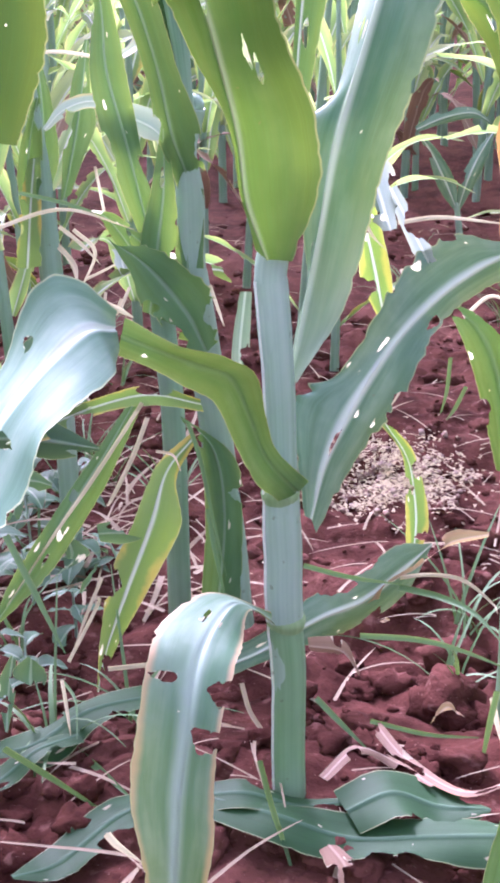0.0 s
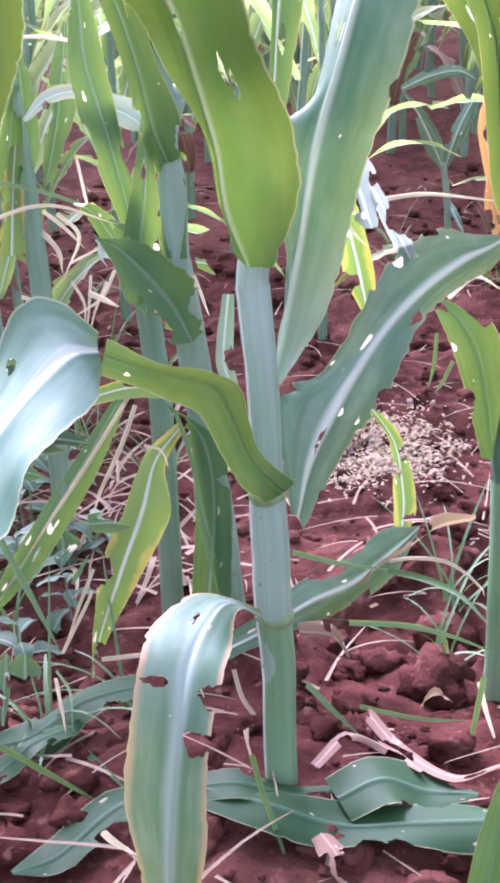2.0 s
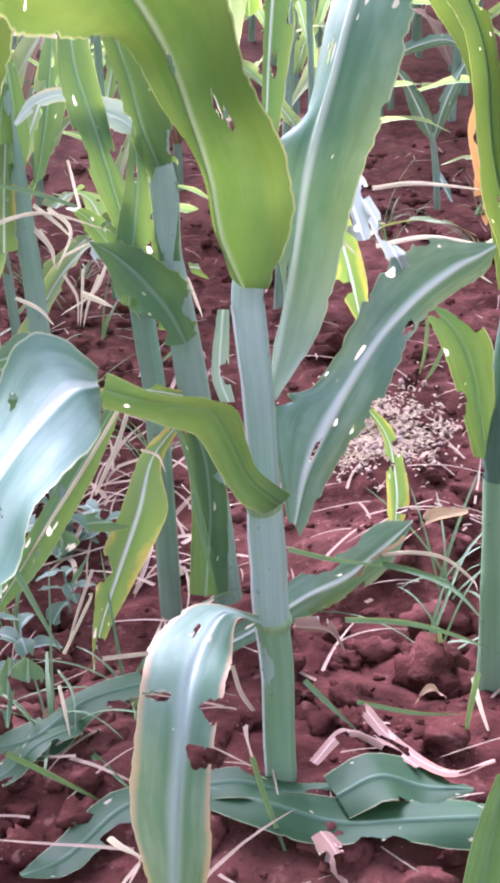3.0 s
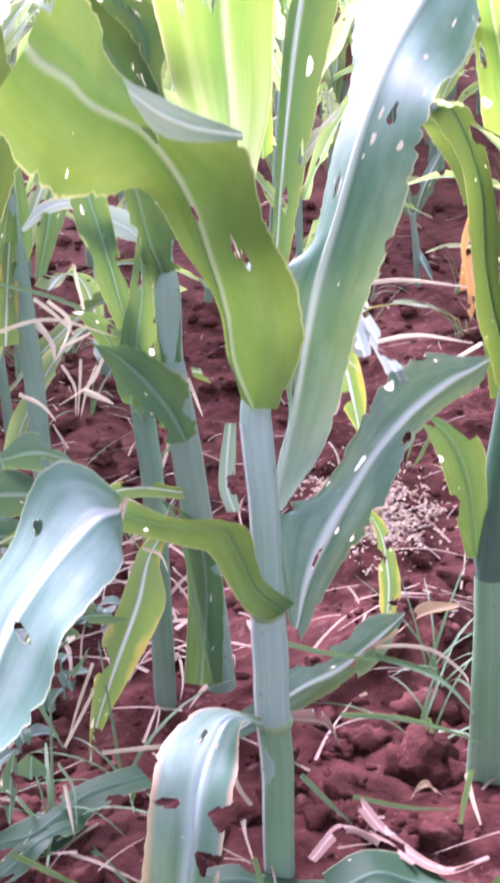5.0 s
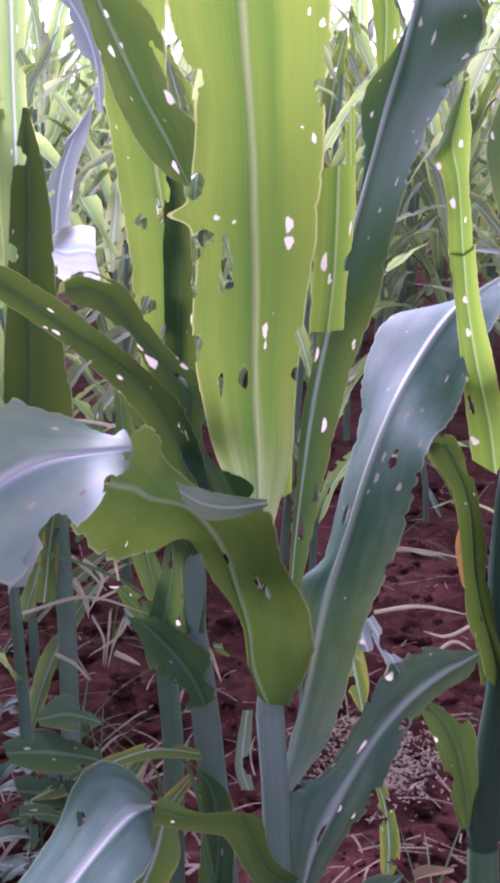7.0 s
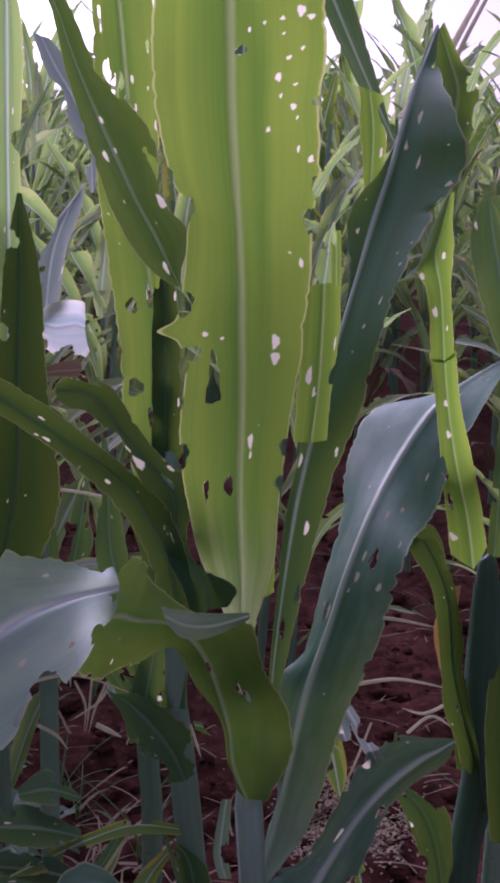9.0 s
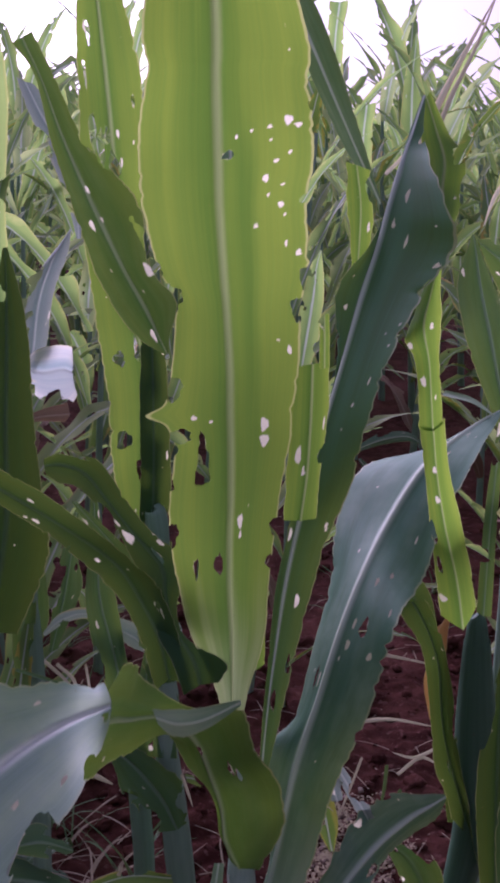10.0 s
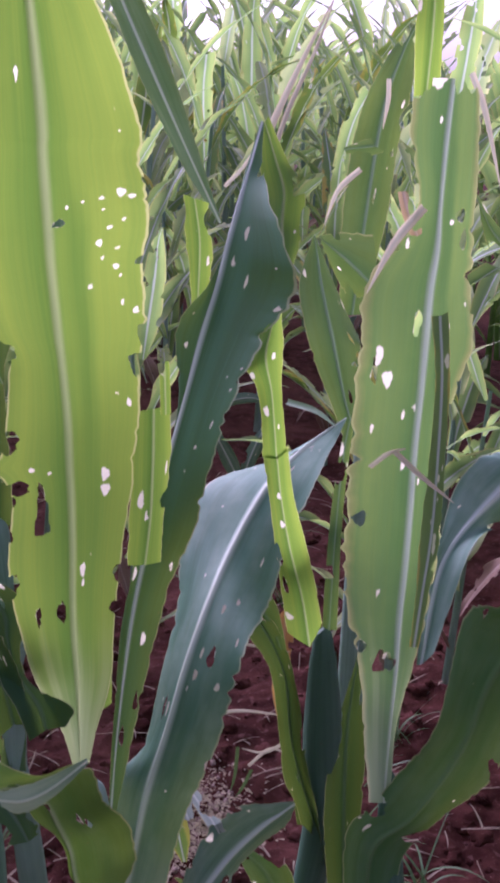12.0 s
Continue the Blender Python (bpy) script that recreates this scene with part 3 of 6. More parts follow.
blade(main,
    [(.003, -.02, .234, .01, 0, 44, .013, 180, -34),
     (-.015, -.042, .265, .008, 0, 43, .016, 180, -64),
     (-.025, -.06, .299, .009, 0, -2, .018, 180, -61),
     (-.034, -.08, .327, .013, 0, 24, .015, 180, -49),
     (-.049, -.1, .34, .016, 0, 24, .012, 180, -40),
     (-.066, -.125, .356, .01, 0, 15, .01, 180, -61),
     (-.083, -.136, .367, .01, 0, 77, .01, 180, -73)],
    leaf_mid, .1, .004, [(0.884, 0.5, 0.0019, 0.0011)], .02, shots=0)
blade(main,
    [(-.085, -.137, .371, .009, 180, 77, .011, 0, -80),
     (-.099, -.155, .375, .038, 124, 17, .029, -50, -26),
     (-.122, -.175, .355, .054, 112, -4, .045, -65, -10),
     (-.14, -.19, .331, .054, 112, -7, .05, -53, -7),
     (-.152, -.2, .294, .057, 118, -3, .046, -61, 7),
     (-.166, -.21, .259, .057, 116, -14, .051, -62, 27),
     (-.18, -.21, .205, .001, 117, -20, .001, -63, 20)],
    waxy_leaf, .1, .005, [(.271, -0.58, 0.0033, 0.0058), (.447, 0.23, 0.0028, 0.0104), (.673, 1.10, 0.0040, 0.0040)], shots=1)
blade(main,
    [(-.015, -.022, .377, .008, 180, 30, .014, 0, -4),
     (-.026, -.045, .413, .006, 180, 59, .039, 0, 7),
     (-.03, -.062, .449, .006, 180, 51, .04, 0, 14),
     (-.036, -.085, .482, .014, 180, 21, .035, -20, 35),
     (-.045, -.11, .519, .021, 151, -14, .04, -18, 49),
     (-.061, -.15, .557, .037, 152, -54, .017, 0, 10),
     (-.08, -.19, .576, .049, 129, -59, .025, 55, 16),
     (-.086, -.215, .588, .049, 127, -59, .031, 48, 31),
     (-.092, -.24, .597, .044, 125, -57, .033, 55, 42),
     (-.093, -.258, .604, .026, 180, -59, .025, 45, 56)],
    leaf_fold, .10, .004, [(.332, 0.43, 0.0097, 0.0012), (.302, 0.52, 0.0086, 0.0012), (.427, 0.00, 0.0076, 0.0012), (.558, 0.12, 0.0085, 0.0016), (.678, -0.73, 0.0014, 0.0031)], shots=1)
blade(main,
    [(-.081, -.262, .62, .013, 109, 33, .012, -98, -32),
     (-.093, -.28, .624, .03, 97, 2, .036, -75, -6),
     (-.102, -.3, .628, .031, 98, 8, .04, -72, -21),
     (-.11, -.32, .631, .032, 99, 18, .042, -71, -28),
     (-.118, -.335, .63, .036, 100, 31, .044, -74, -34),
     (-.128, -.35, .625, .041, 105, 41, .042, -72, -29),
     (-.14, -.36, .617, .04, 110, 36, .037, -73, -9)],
    waxy_sheen, .06, .003, [(0.432, -0.65, 0.0035, 0.0014), (0.337, 0.65, 0.004, 0.0013), (0.603, 0.45, 0.0029, 0.0013), (0.035, 0.35, 0.0024, 0.0034), (0.101, 1.1, 0.0028, 0.0023)], .06, shots=3, bites=2)
blade(main,
    [(-.113, -.33, .61, .009, 180, 8, .011, 0, -68),
     (-.118, -.34, .594, .006, 180, 19, .006, 0, -16),
     (-.122, -.35, .578, .005, 180, 23, .006, 0, 24),
     (-.125, -.36, .565, .001, 180, -1, .002, 0, 18)],
    torn, .2, .003, [], .06, shots=0)
blade(main,
    [(-.065, -.2, .582, .005, 180, 79, .004, 0, -63),
     (-.054, -.185, .571, .008, 180, 83, .008, 0, -90),
     (-.04, -.16, .561, .007, 180, 82, .006, 0, -81),
     (-.02, -.12, .551, .002, 180, 81, .002, 0, -81)],
    leaf, .1, .001, [(.965, -0.03, 0.0004, 0.0004)], shots=0)
blade(main,
    [(-.002, .014, .289, .011, 101, -21, .021, -74, 28),
     (.005, .014, .326, .014, 125, -30, .03, -41, 22),
     (.014, .014, .377, .02, 129, -51, .03, -38, 15),
     (.024, .015, .435, .024, 156, 5, .032, -35, -4),
     (.038, .02, .483, .032, 135, -37, .04, -45, 1),
     (.053, .035, .528, .034, 129, -21, .046, -50, 9),
     (.071, .06, .564, .039, 129, -7, .045, -62, -4),
     (.094, .1, .591, .046, 139, 0, .049, -62, -24),
     (.123, .14, .619, .051, 144, 1, .045, -73, -22),
     (.155, .18, .635, .036, 120, -15, .041, -81, -10),
     (.204, .22, .654, .001, 108, -2, .001, -72, 2)],
    leaf, .16, .003, [(.618, -1.08, 0.0051, 0.0051), (.518, 0.43, 0.0086, 0.0031), (.477, 0.70, 0.0031, 0.0026), (.633, 0.55, 0.0040, 0.0016), (.487, 0.23, 0.0042, 0.0021), (.603, 0.35, 0.0048, 0.0016), (.372, 0.98, 0.0062, 0.0023)], shots=22)
blade(main,
    [(-.001, 0, .434, .002, 180, 40, .004, 0, 10),
     (.003, -.005, .508, .009, 180, -68, .013, 0, -23),
     (.012, -.005, .59, .005, 180, 11, .019, 0, -13),
     (.026, 0, .659, .005, 180, -3, .049, -62, 21),
     (.04, 0, .717, .007, 180, 16, .055, -69, 13),
     (.053, .003, .769, .021, 152, 1, .057, -64, 10),
     (.062, .005, .803, .007, 180, -15, .06, -57, 4),
     (.068, .01, .827, .004, 180, 8, .058, -60, -2),
     (.076, .02, .853, .003, 180, 11, .025, -53, 4),
     (.085, .04, .872, .002, 180, 19, .008, 0, -3),
     (.098, .08, .897, .001, 180, 23, .001, 0, 20)],
    leaf_spear, .14, .003, [(0.729, 0.3, 0.0048, 0.002), (0.608, 0.4, 0.0054, 0.0013), (0.558, 0.9, 0.0023, 0.0023), (0.523, 0.95, 0.0026, 0.0016), (0.457, 0.8, 0.001, 0.001), (0.452, 0.7, 0.001, 0.001), (0.462, 0.9, 0.001, 0.001), (0.437, 0.85, 0.001, 0.001), (0.447, 0.95, 0.001, 0.0007), (0.452, 1.1, 0.001, 0.001), (0.397, 0.75, 0.0034, 0.0017), (0.367, 0.55, 0.0027, 0.0014), (0.337, 0.45, 0.0021, 0.001), (0.085, 0.3, 0.0076, 0.0019), (0.121, 0.75, 0.0068, 0.0019), (0.136, -1.1, 0.0037, 0.0015), (0.176, 0.55, 0.0052, 0.0019), (0.241, 0.8, 0.0036, 0.0011), (0.503, 1.05, 0.002, 0.0016), (0.487, -0.5, 0.0021, 0.0018)], .05, shots=8)
blade(main,
    [(.102, 0, .797, .003, 180, 12, .004, 0, 35),
     (.102, 0, .819, .012, 180, -1, .007, 0, -22),
     (.105, .03, .836, .011, 180, -1, .014, 0, 1),
     (.109, .05, .855, .013, 180, -17, .014, 0, 20),
     (.106, .07, .874, .011, 180, -21, .01, 0, -15),
     (.101, .088, .896, .002, 180, -46, .005, 0, 65)],
    young_piece, .15, .003, [], .05, shots=3, bites=2)
blade(main,
    [(-.022, -.014, .481, .005, 180, -2, .006, 0, 2),
     (-.023, -.022, .515, .012, 180, -2, .012, 0, 2),
     (-.024, -.032, .555, .028, 180, -2, .021, 0, 2),
     (-.026, -.038, .587, .033, 180, -2, .024, 0, 2),
     (-.027, -.043, .619, .037, 180, -2, .027, 0, 2),
     (-.027, -.048, .649, .038, 180, -2, .03, 0, 2),
     (-.028, -.052, .685, .034, 180, -2, .036, 0, 2),
     (-.029, -.057, .707, .039, 180, -2, .037, 0, 2),
     (-.03, -.065, .735, .034, 180, -2, .04, 0, 2),
     (-.033, -.086, .772, .029, 180, -2, .042, 0, 2),
     (-.035, -.1, .794, .036, 180, -2, .046, 0, 2),
     (-.038, -.128, .83, .04, 180, -2, .045, 0, 2),
     (-.039, -.151, .851, .039, 180, -2, .047, 0, 2),
     (-.04, -.178, .872, .036, 180, -2, .044, 0, 2),
     (-.041, -.202, .892, .03, 180, -2, .04, 0, 2),
     (-.041, -.22, .906, .031, 180, -2, .038, 0, 2),
     (-.045, -.31, .965, .015, 180, -4, .013, 0, -13),
     (-.045, -.34, .982, .001, 180, 4, .001, 0, -4)],
    young, .06, .004, [(0.72, 0.1, 0.0035, 0.003), (0.749, 0.35, 0.0013, 0.0013), (0.754, 0.55, 0.0013, 0.0016), (0.736, 0.55, 0.0011, 0.0011), (0.762, 0.75, 0.0047, 0.0023), (0.754, 0.85, 0.0024, 0.0021), (0.716, 0.75, 0.0022, 0.0014), (0.683, 0.5, 0.0039, 0.0014), (0.67, 0.7, 0.0014, 0.0014), (0.658, 0.55, 0.0014, 0.0011), (0.646, 0.7, 0.0023, 0.0017), (0.637, 0.75, 0.0015, 0.0012), (0.629, 0.4, 0.0018, 0.0015), (0.613, 0.75, 0.0033, 0.0012), (0.604, 0.9, 0.0027, 0.0021), (0.405, -0.55, 0.002, 0.0017), (0.389, 0.55, 0.0054, 0.0027), (0.36, 0.55, 0.0044, 0.003), (0.269, 0.2, 0.0056, 0.0017), (0.211, -0.2, 0.0071, 0.0028), (0.492, 0.85, 0.0039, 0.0013), (0.707, 0.6, 0.0019, 0.0014), (0.397, -0.3, 0.0013, 0.0013), (0.412, -1, 0.004, -0.012), (0.538, -1.05, 0.0101, 0.0069), (0.448, -0.95, 0.0072, 0.0066), (0.371, -0.9, 0.0046, 0.0086), (0.355, -1.15, 0.0073, 0.0073), (0.341, -0.5, 0.0153, 0.0033), (0.321, -0.5, 0.006, 0.005), (0.311, -1.05, 0.006, 0.0033), (0.251, -0.95, 0.0087, 0.0034), (0.619, -1.1, 0.0091, 0.0036), (0.585, -1.05, 0.0068, 0.0043), (0.649, 0.95, 0.003, 0.0024), (0.786, 1.0, 0.0059, 0.0013), (0.575, 1.0, 0.0075, 0.0044), (0.528, 0.95, 0.0082, 0.0038), (0.258, 1.0, 0.0074, 0.0034), (0.214, 0.95, 0.0047, 0.0027)], fray=.012, shots=10)
blade(main,
    [(.017, -.036, .634, .011, 180, -2, .01, 0, 8),
     (.02, -.036, .666, .013, 180, -2, .008, 0, 2),
     (.021, -.034, .701, .013, 180, -2, .011, 0, 2),
     (.021, -.032, .733, .012, 180, -12, .01, 0, 10)],
    young_piece, .1, .002, [(0.422, 0.95, 0.007, 0.0028), (0.437, -0.5, 0.0063, 0.0021), (0.332, -0.2, 0.0031, 0.0014)], .06)
blade(main,
    [(.027, -.045, .733, .003, 180, -18, .003, 0, 0),
     (.025, -.05, .765, .003, 180, 0, .003, 0, 0),
     (.021, -.055, .795, .002, 180, 0, .003, 0, 0),
     (.019, -.06, .809, .002, 180, 0, .002, 0, 0)],
    young_piece, .1, .002, [], .1)
blade(main,
    [(-.007, -.01, .52, .007, 180, 34, .007, 0, 34),
     (-.008, -.01, .564, .006, 180, 0, .005, 0, 0),
     (-.014, -.01, .592, .001, 180, 0, .001, 0, 0)],
    young_piece, .1, .003, [])
blade(main,
    [(-.065, -.02, .517, .013, 0, 2, .012, 180, -42),
     (-.073, -.02, .549, .014, 0, 19, .011, 180, -23),
     (-.085, -.02, .574, .016, 0, 22, .01, 180, -36),
     (-.097, -.025, .596, .015, 0, 9, .012, 180, -29),
     (-.113, -.03, .612, .01, 0, 44, .012, 180, -29),
     (-.14, -.04, .634, .012, 0, 73, .009, 180, -79),
     (-.159, -.05, .65, .013, 0, 82, .009, 180, -67),
     (-.177, -.06, .665, .011, 0, 80, .009, 180, -78),
     (-.192, -.065, .677, .004, 0, 89, .003, 180, -77)],
    leaf_shaded, .25, .003, [(0.377, -0.95, 0.0036, 0.0025), (0.548, 1.05, 0.0043, 0.0028)], .07)
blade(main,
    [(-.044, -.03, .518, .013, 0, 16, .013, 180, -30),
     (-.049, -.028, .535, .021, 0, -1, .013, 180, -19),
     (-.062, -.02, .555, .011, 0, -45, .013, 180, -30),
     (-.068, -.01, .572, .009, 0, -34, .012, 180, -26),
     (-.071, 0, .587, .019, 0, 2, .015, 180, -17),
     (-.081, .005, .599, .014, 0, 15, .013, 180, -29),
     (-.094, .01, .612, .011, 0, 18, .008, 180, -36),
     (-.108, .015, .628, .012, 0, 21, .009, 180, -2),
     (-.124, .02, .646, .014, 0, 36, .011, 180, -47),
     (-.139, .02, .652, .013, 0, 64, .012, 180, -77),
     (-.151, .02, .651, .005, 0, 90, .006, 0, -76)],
    leaf_shaded, .12, .003, [(0.668, 1.05, 0.0098, 0.0045), (0.573, 0.5, 0.006, 0.003), (0.347, -1.1, 0.0037, 0.003), (0.151, -1.1, 0.0044, 0.0026), (0.513, -0.8, 0.003, 0.0019)], .08)
blade(main,
    [(.013, .012, .201, .005, 180, 25, .011, 0, -72),
     (.02, .016, .235, .02, 180, 32, .018, 0, -36),
     (.033, .025, .262, .036, 180, 31, .023, 0, -33),
     (.051, .04, .29, .02, 180, 2, .028, 0, -52),
     (.072, .06, .311, .024, 180, 53, .017, 0, -45),
     (.098, .08, .33, .03, 180, 46, .015, 0, -51),
     (.124, .095, .344, .028, 180, 52, .016, 0, -52),
     (.142, .105, .35, .011, 180, 58, .014, 0, -55),
     (.155, .11, .355, .002, 180, 66, .003, 0, -79)],
    waxy_leaf, .14, .006, [(0.276, -1.05, 0.005, 0.0057), (0.387, 0.95, 0.0058, 0.0036), (0.628, -0.85, 0.0044, 0.0036), (0.513, -1.1, 0.0036, 0.0029), (0.734, -1, 0.0051, 0.0037), (0.568, 0.7, 0.0066, 0.0029), (0.196, 0, 0.0093, 0.0011)], .09)
blade(main,
    [(-.027, .016, .289, .005, 180, 0, .004, 0, 0),
     (-.032, .022, .305, .005, 180, 0, .006, 0, 0),
     (-.03, .03, .332, .004, 180, 0, .005, 0, 0),
     (-.026, .035, .362, .002, 180, 0, .002, 0, 0)],
    leaf, .2, .002, [])
blade(main,
    [(.089, .085, .349, .007, 180, -13, .006, 0, 17),
     (.083, .085, .361, .006, 180, -38, .006, 0, 15),
     (.073, .08, .379, .005, 180, -33, .005, 0, 21),
     (.062, .075, .399, .004, 180, -20, .004, 0, 25)],
    torn, .3, .003, [], .1, shots=1, bites=1)
blade(main,
    [(.062, .07, .374, .004, 180, -8, .004, 0, 13),
     (.058, .07, .386, .011, 180, -17, .01, 0, 31),
     (.053, .07, .4, .01, 180, -2, .012, 0, 16),
     (.048, .07, .412, .007, 180, -12, .011, 0, 20)],
    torn, .3, .003, [(0.482, -1.05, 0.0035, 0.0021), (0.226, -0.15, 0.0028, 0.0028)], .2, shots=1, bites=3)
stalk(main,
    [(0, 0, -.006, .0101), (-.001, 0, .062, .0101), (-.002, 0, .1, .0109), (-.004, 0, .131, .0109), (-.005, 0, .173, .0109), (-.006, 0, .217, .0109), (-.007, 0, .262, .0084), (-.008, 0, .291, .0084), (-.011, 0, .327, .0092), (-.013, 0, .365, .0092), (-.007, -.003, .401, .0092), (-.011, -.006, .452, .0067)], stalk_mat)
blade(main,
    [(.054, .03, .748, .008, 180, 0, .008, 0, 0),
     (.053, .03, .785, .004, 180, 0, .01, 0, 45),
     (.053, .03, .824, .008, 180, 0, .009, 0, -21),
     (.049, .03, .851, .007, 180, 16, .009, 0, -18)],
    young_piece, .2, .003, [(.834, 1.10, 0.0107, 0.0050)], .12)
blade(main,
    [(-.019, .01, .491, .004, 180, 14, .004, 0, 0),
     (-.022, .06, .637, .009, 180, 0, .01, 0, 0),
     (-.028, .1, .786, .012, 180, 0, .011, 0, 0),
     (-.031, .15, .932, .012, 180, 0, .011, 0, 5),
     (-.015, .18, 1.033, .013, 180, -23, .015, 0, -11),
     (.01, .18, .974, .009, 180, -13, .013, 0, 29),
     (.031, .17, .928, .01, 180, -29, .013, 0, 27),
     (.059, .16, .869, .008, 180, -30, .008, 0, 45),
     (.082, .15, .822, .001, 180, -38, .001, 0, 38)],
    leaf, .5, .001, [])
blade(main,
    [(.038, .05, .409, .005, 180, 0, .006, 0, 18),
     (.049, .1, .369, .005, 180, 11, .01, 0, 24),
     (.059, .12, .331, .011, 180, -15, .011, 0, -15),
     (.066, .12, .298, .002, 180, 0, .002, 0, 0)],
    leaf_yellow, .2, .004, [])

rplant = plant_at(0.187, 0.155, -0.06, "slim maize plant with rolled yellow-green upper leaf", "maize stand")
blade(rplant,
    [(.154, .09, .509, .017, 180, 22, .018, 0, 52),
     (.145, .085, .551, .014, 180, -2, .013, 0, 12),
     (.131, .075, .597, .01, 180, -2, .013, 0, 2),
     (.121, .065, .637, .008, 180, -2, .01, 0, 2),
     (.114, .055, .674, .009, 180, 8, .01, 0, 25)],
    young_piece, .7, .002, [(0.447, -0.85, 0.0107, 0.0021), (0.302, -0.75, 0.0084, 0.0017), (0.779, -0.15, 0.0028, 0.0016), (0.623, -0.2, 0.0032, 0.002), (0.126, -0.8, 0.0042, 0.0034)], .03, shots=3)
blade(rplant,
    [(.114, .055, .672, .009, 180, -7, .009, 0, 23),
     (.11, .05, .7, .008, 180, -2, .008, 0, 2),
     (.107, .05, .723, .009, 180, -2, .008, 0, 2),
     (.102, .05, .746, .015, 180, -41, .013, 0, 2),
     (.106, .055, .765, .011, 180, -33, .008, 0, 29),
     (.111, .06, .787, .005, 180, -41, .003, 0, 32)],
    young_piece, .7, .002, [(0.261, -0.55, 0.0039, 0.0019), (0.508, -0.9, 0.0038, 0.0031), (0.598, 0.45, 0.0023, 0.0019)], .04, shots=4)
blade(rplant,
    [(.173, .108, .513, .005, 180, 0, .007, 0, -8),
     (.173, .108, .593, .005, 180, 0, .005, 0, 0),
     (.176, .11, .66, .003, 180, 0, .005, 0, 0),
     (.182, .11, .704, .002, 180, 0, .002, 0, 0)],
    leaf_back, .3, .002, [])
blade(rplant,
    [(.172, .14, .313, .007, 180, 0, .007, 0, 0),
     (.157, .15, .403, .008, 180, -40, .008, 0, -40),
     (.147, .16, .467, .01, 180, -29, .005, 0, 0),
     (.132, .165, .501, .014, 180, -30, .015, 0, 67),
     (.109, .16, .512, .002, 180, -49, .002, 0, 49)],
    leaf_shaded, .25, .003, [])
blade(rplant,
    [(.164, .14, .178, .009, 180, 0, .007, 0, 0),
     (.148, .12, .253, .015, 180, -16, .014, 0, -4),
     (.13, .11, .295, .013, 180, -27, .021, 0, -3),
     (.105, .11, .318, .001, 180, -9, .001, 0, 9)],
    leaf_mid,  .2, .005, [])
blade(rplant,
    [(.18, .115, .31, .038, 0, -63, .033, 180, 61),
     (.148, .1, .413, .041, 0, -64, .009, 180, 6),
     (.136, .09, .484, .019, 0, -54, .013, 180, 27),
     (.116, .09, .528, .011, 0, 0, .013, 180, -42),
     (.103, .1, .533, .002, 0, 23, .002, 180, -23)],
    leaf_shaded, .25, .004, [])
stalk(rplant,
    [(.187, .155, -.123, .014), (.186, .15, .015, .013), (.177, .145, .163, .012), (.175, .13, .283, .01), (.184, .125, .303, .014), (.176, .12, .415, .014), (.17, .112, .501, .008)], stalk_shaded)
blade(rplant,
    [(.159, .2, .442, .005, 180, 0, .005, 0, 0),
     (.154, .2, .412, .006, 180, 18, .007, 0, 16),
     (.162, .2, .374, .006, 180, 18, .005, 0, 22),
     (.167, .2, .335, .002, 180, 0, .002, 0, 0)],
    rust, .3, .004, [])
blade(rplant,
    [(.266, .12, .844, .009, 180, 69, .012, 0, -76),
     (.282, .12, .82, .014, 180, 73, .014, 0, -90),
     (.314, .12, .796, .001, 180, 82, .001, 0, -82)],
    leaf_back, .2, .004, [])

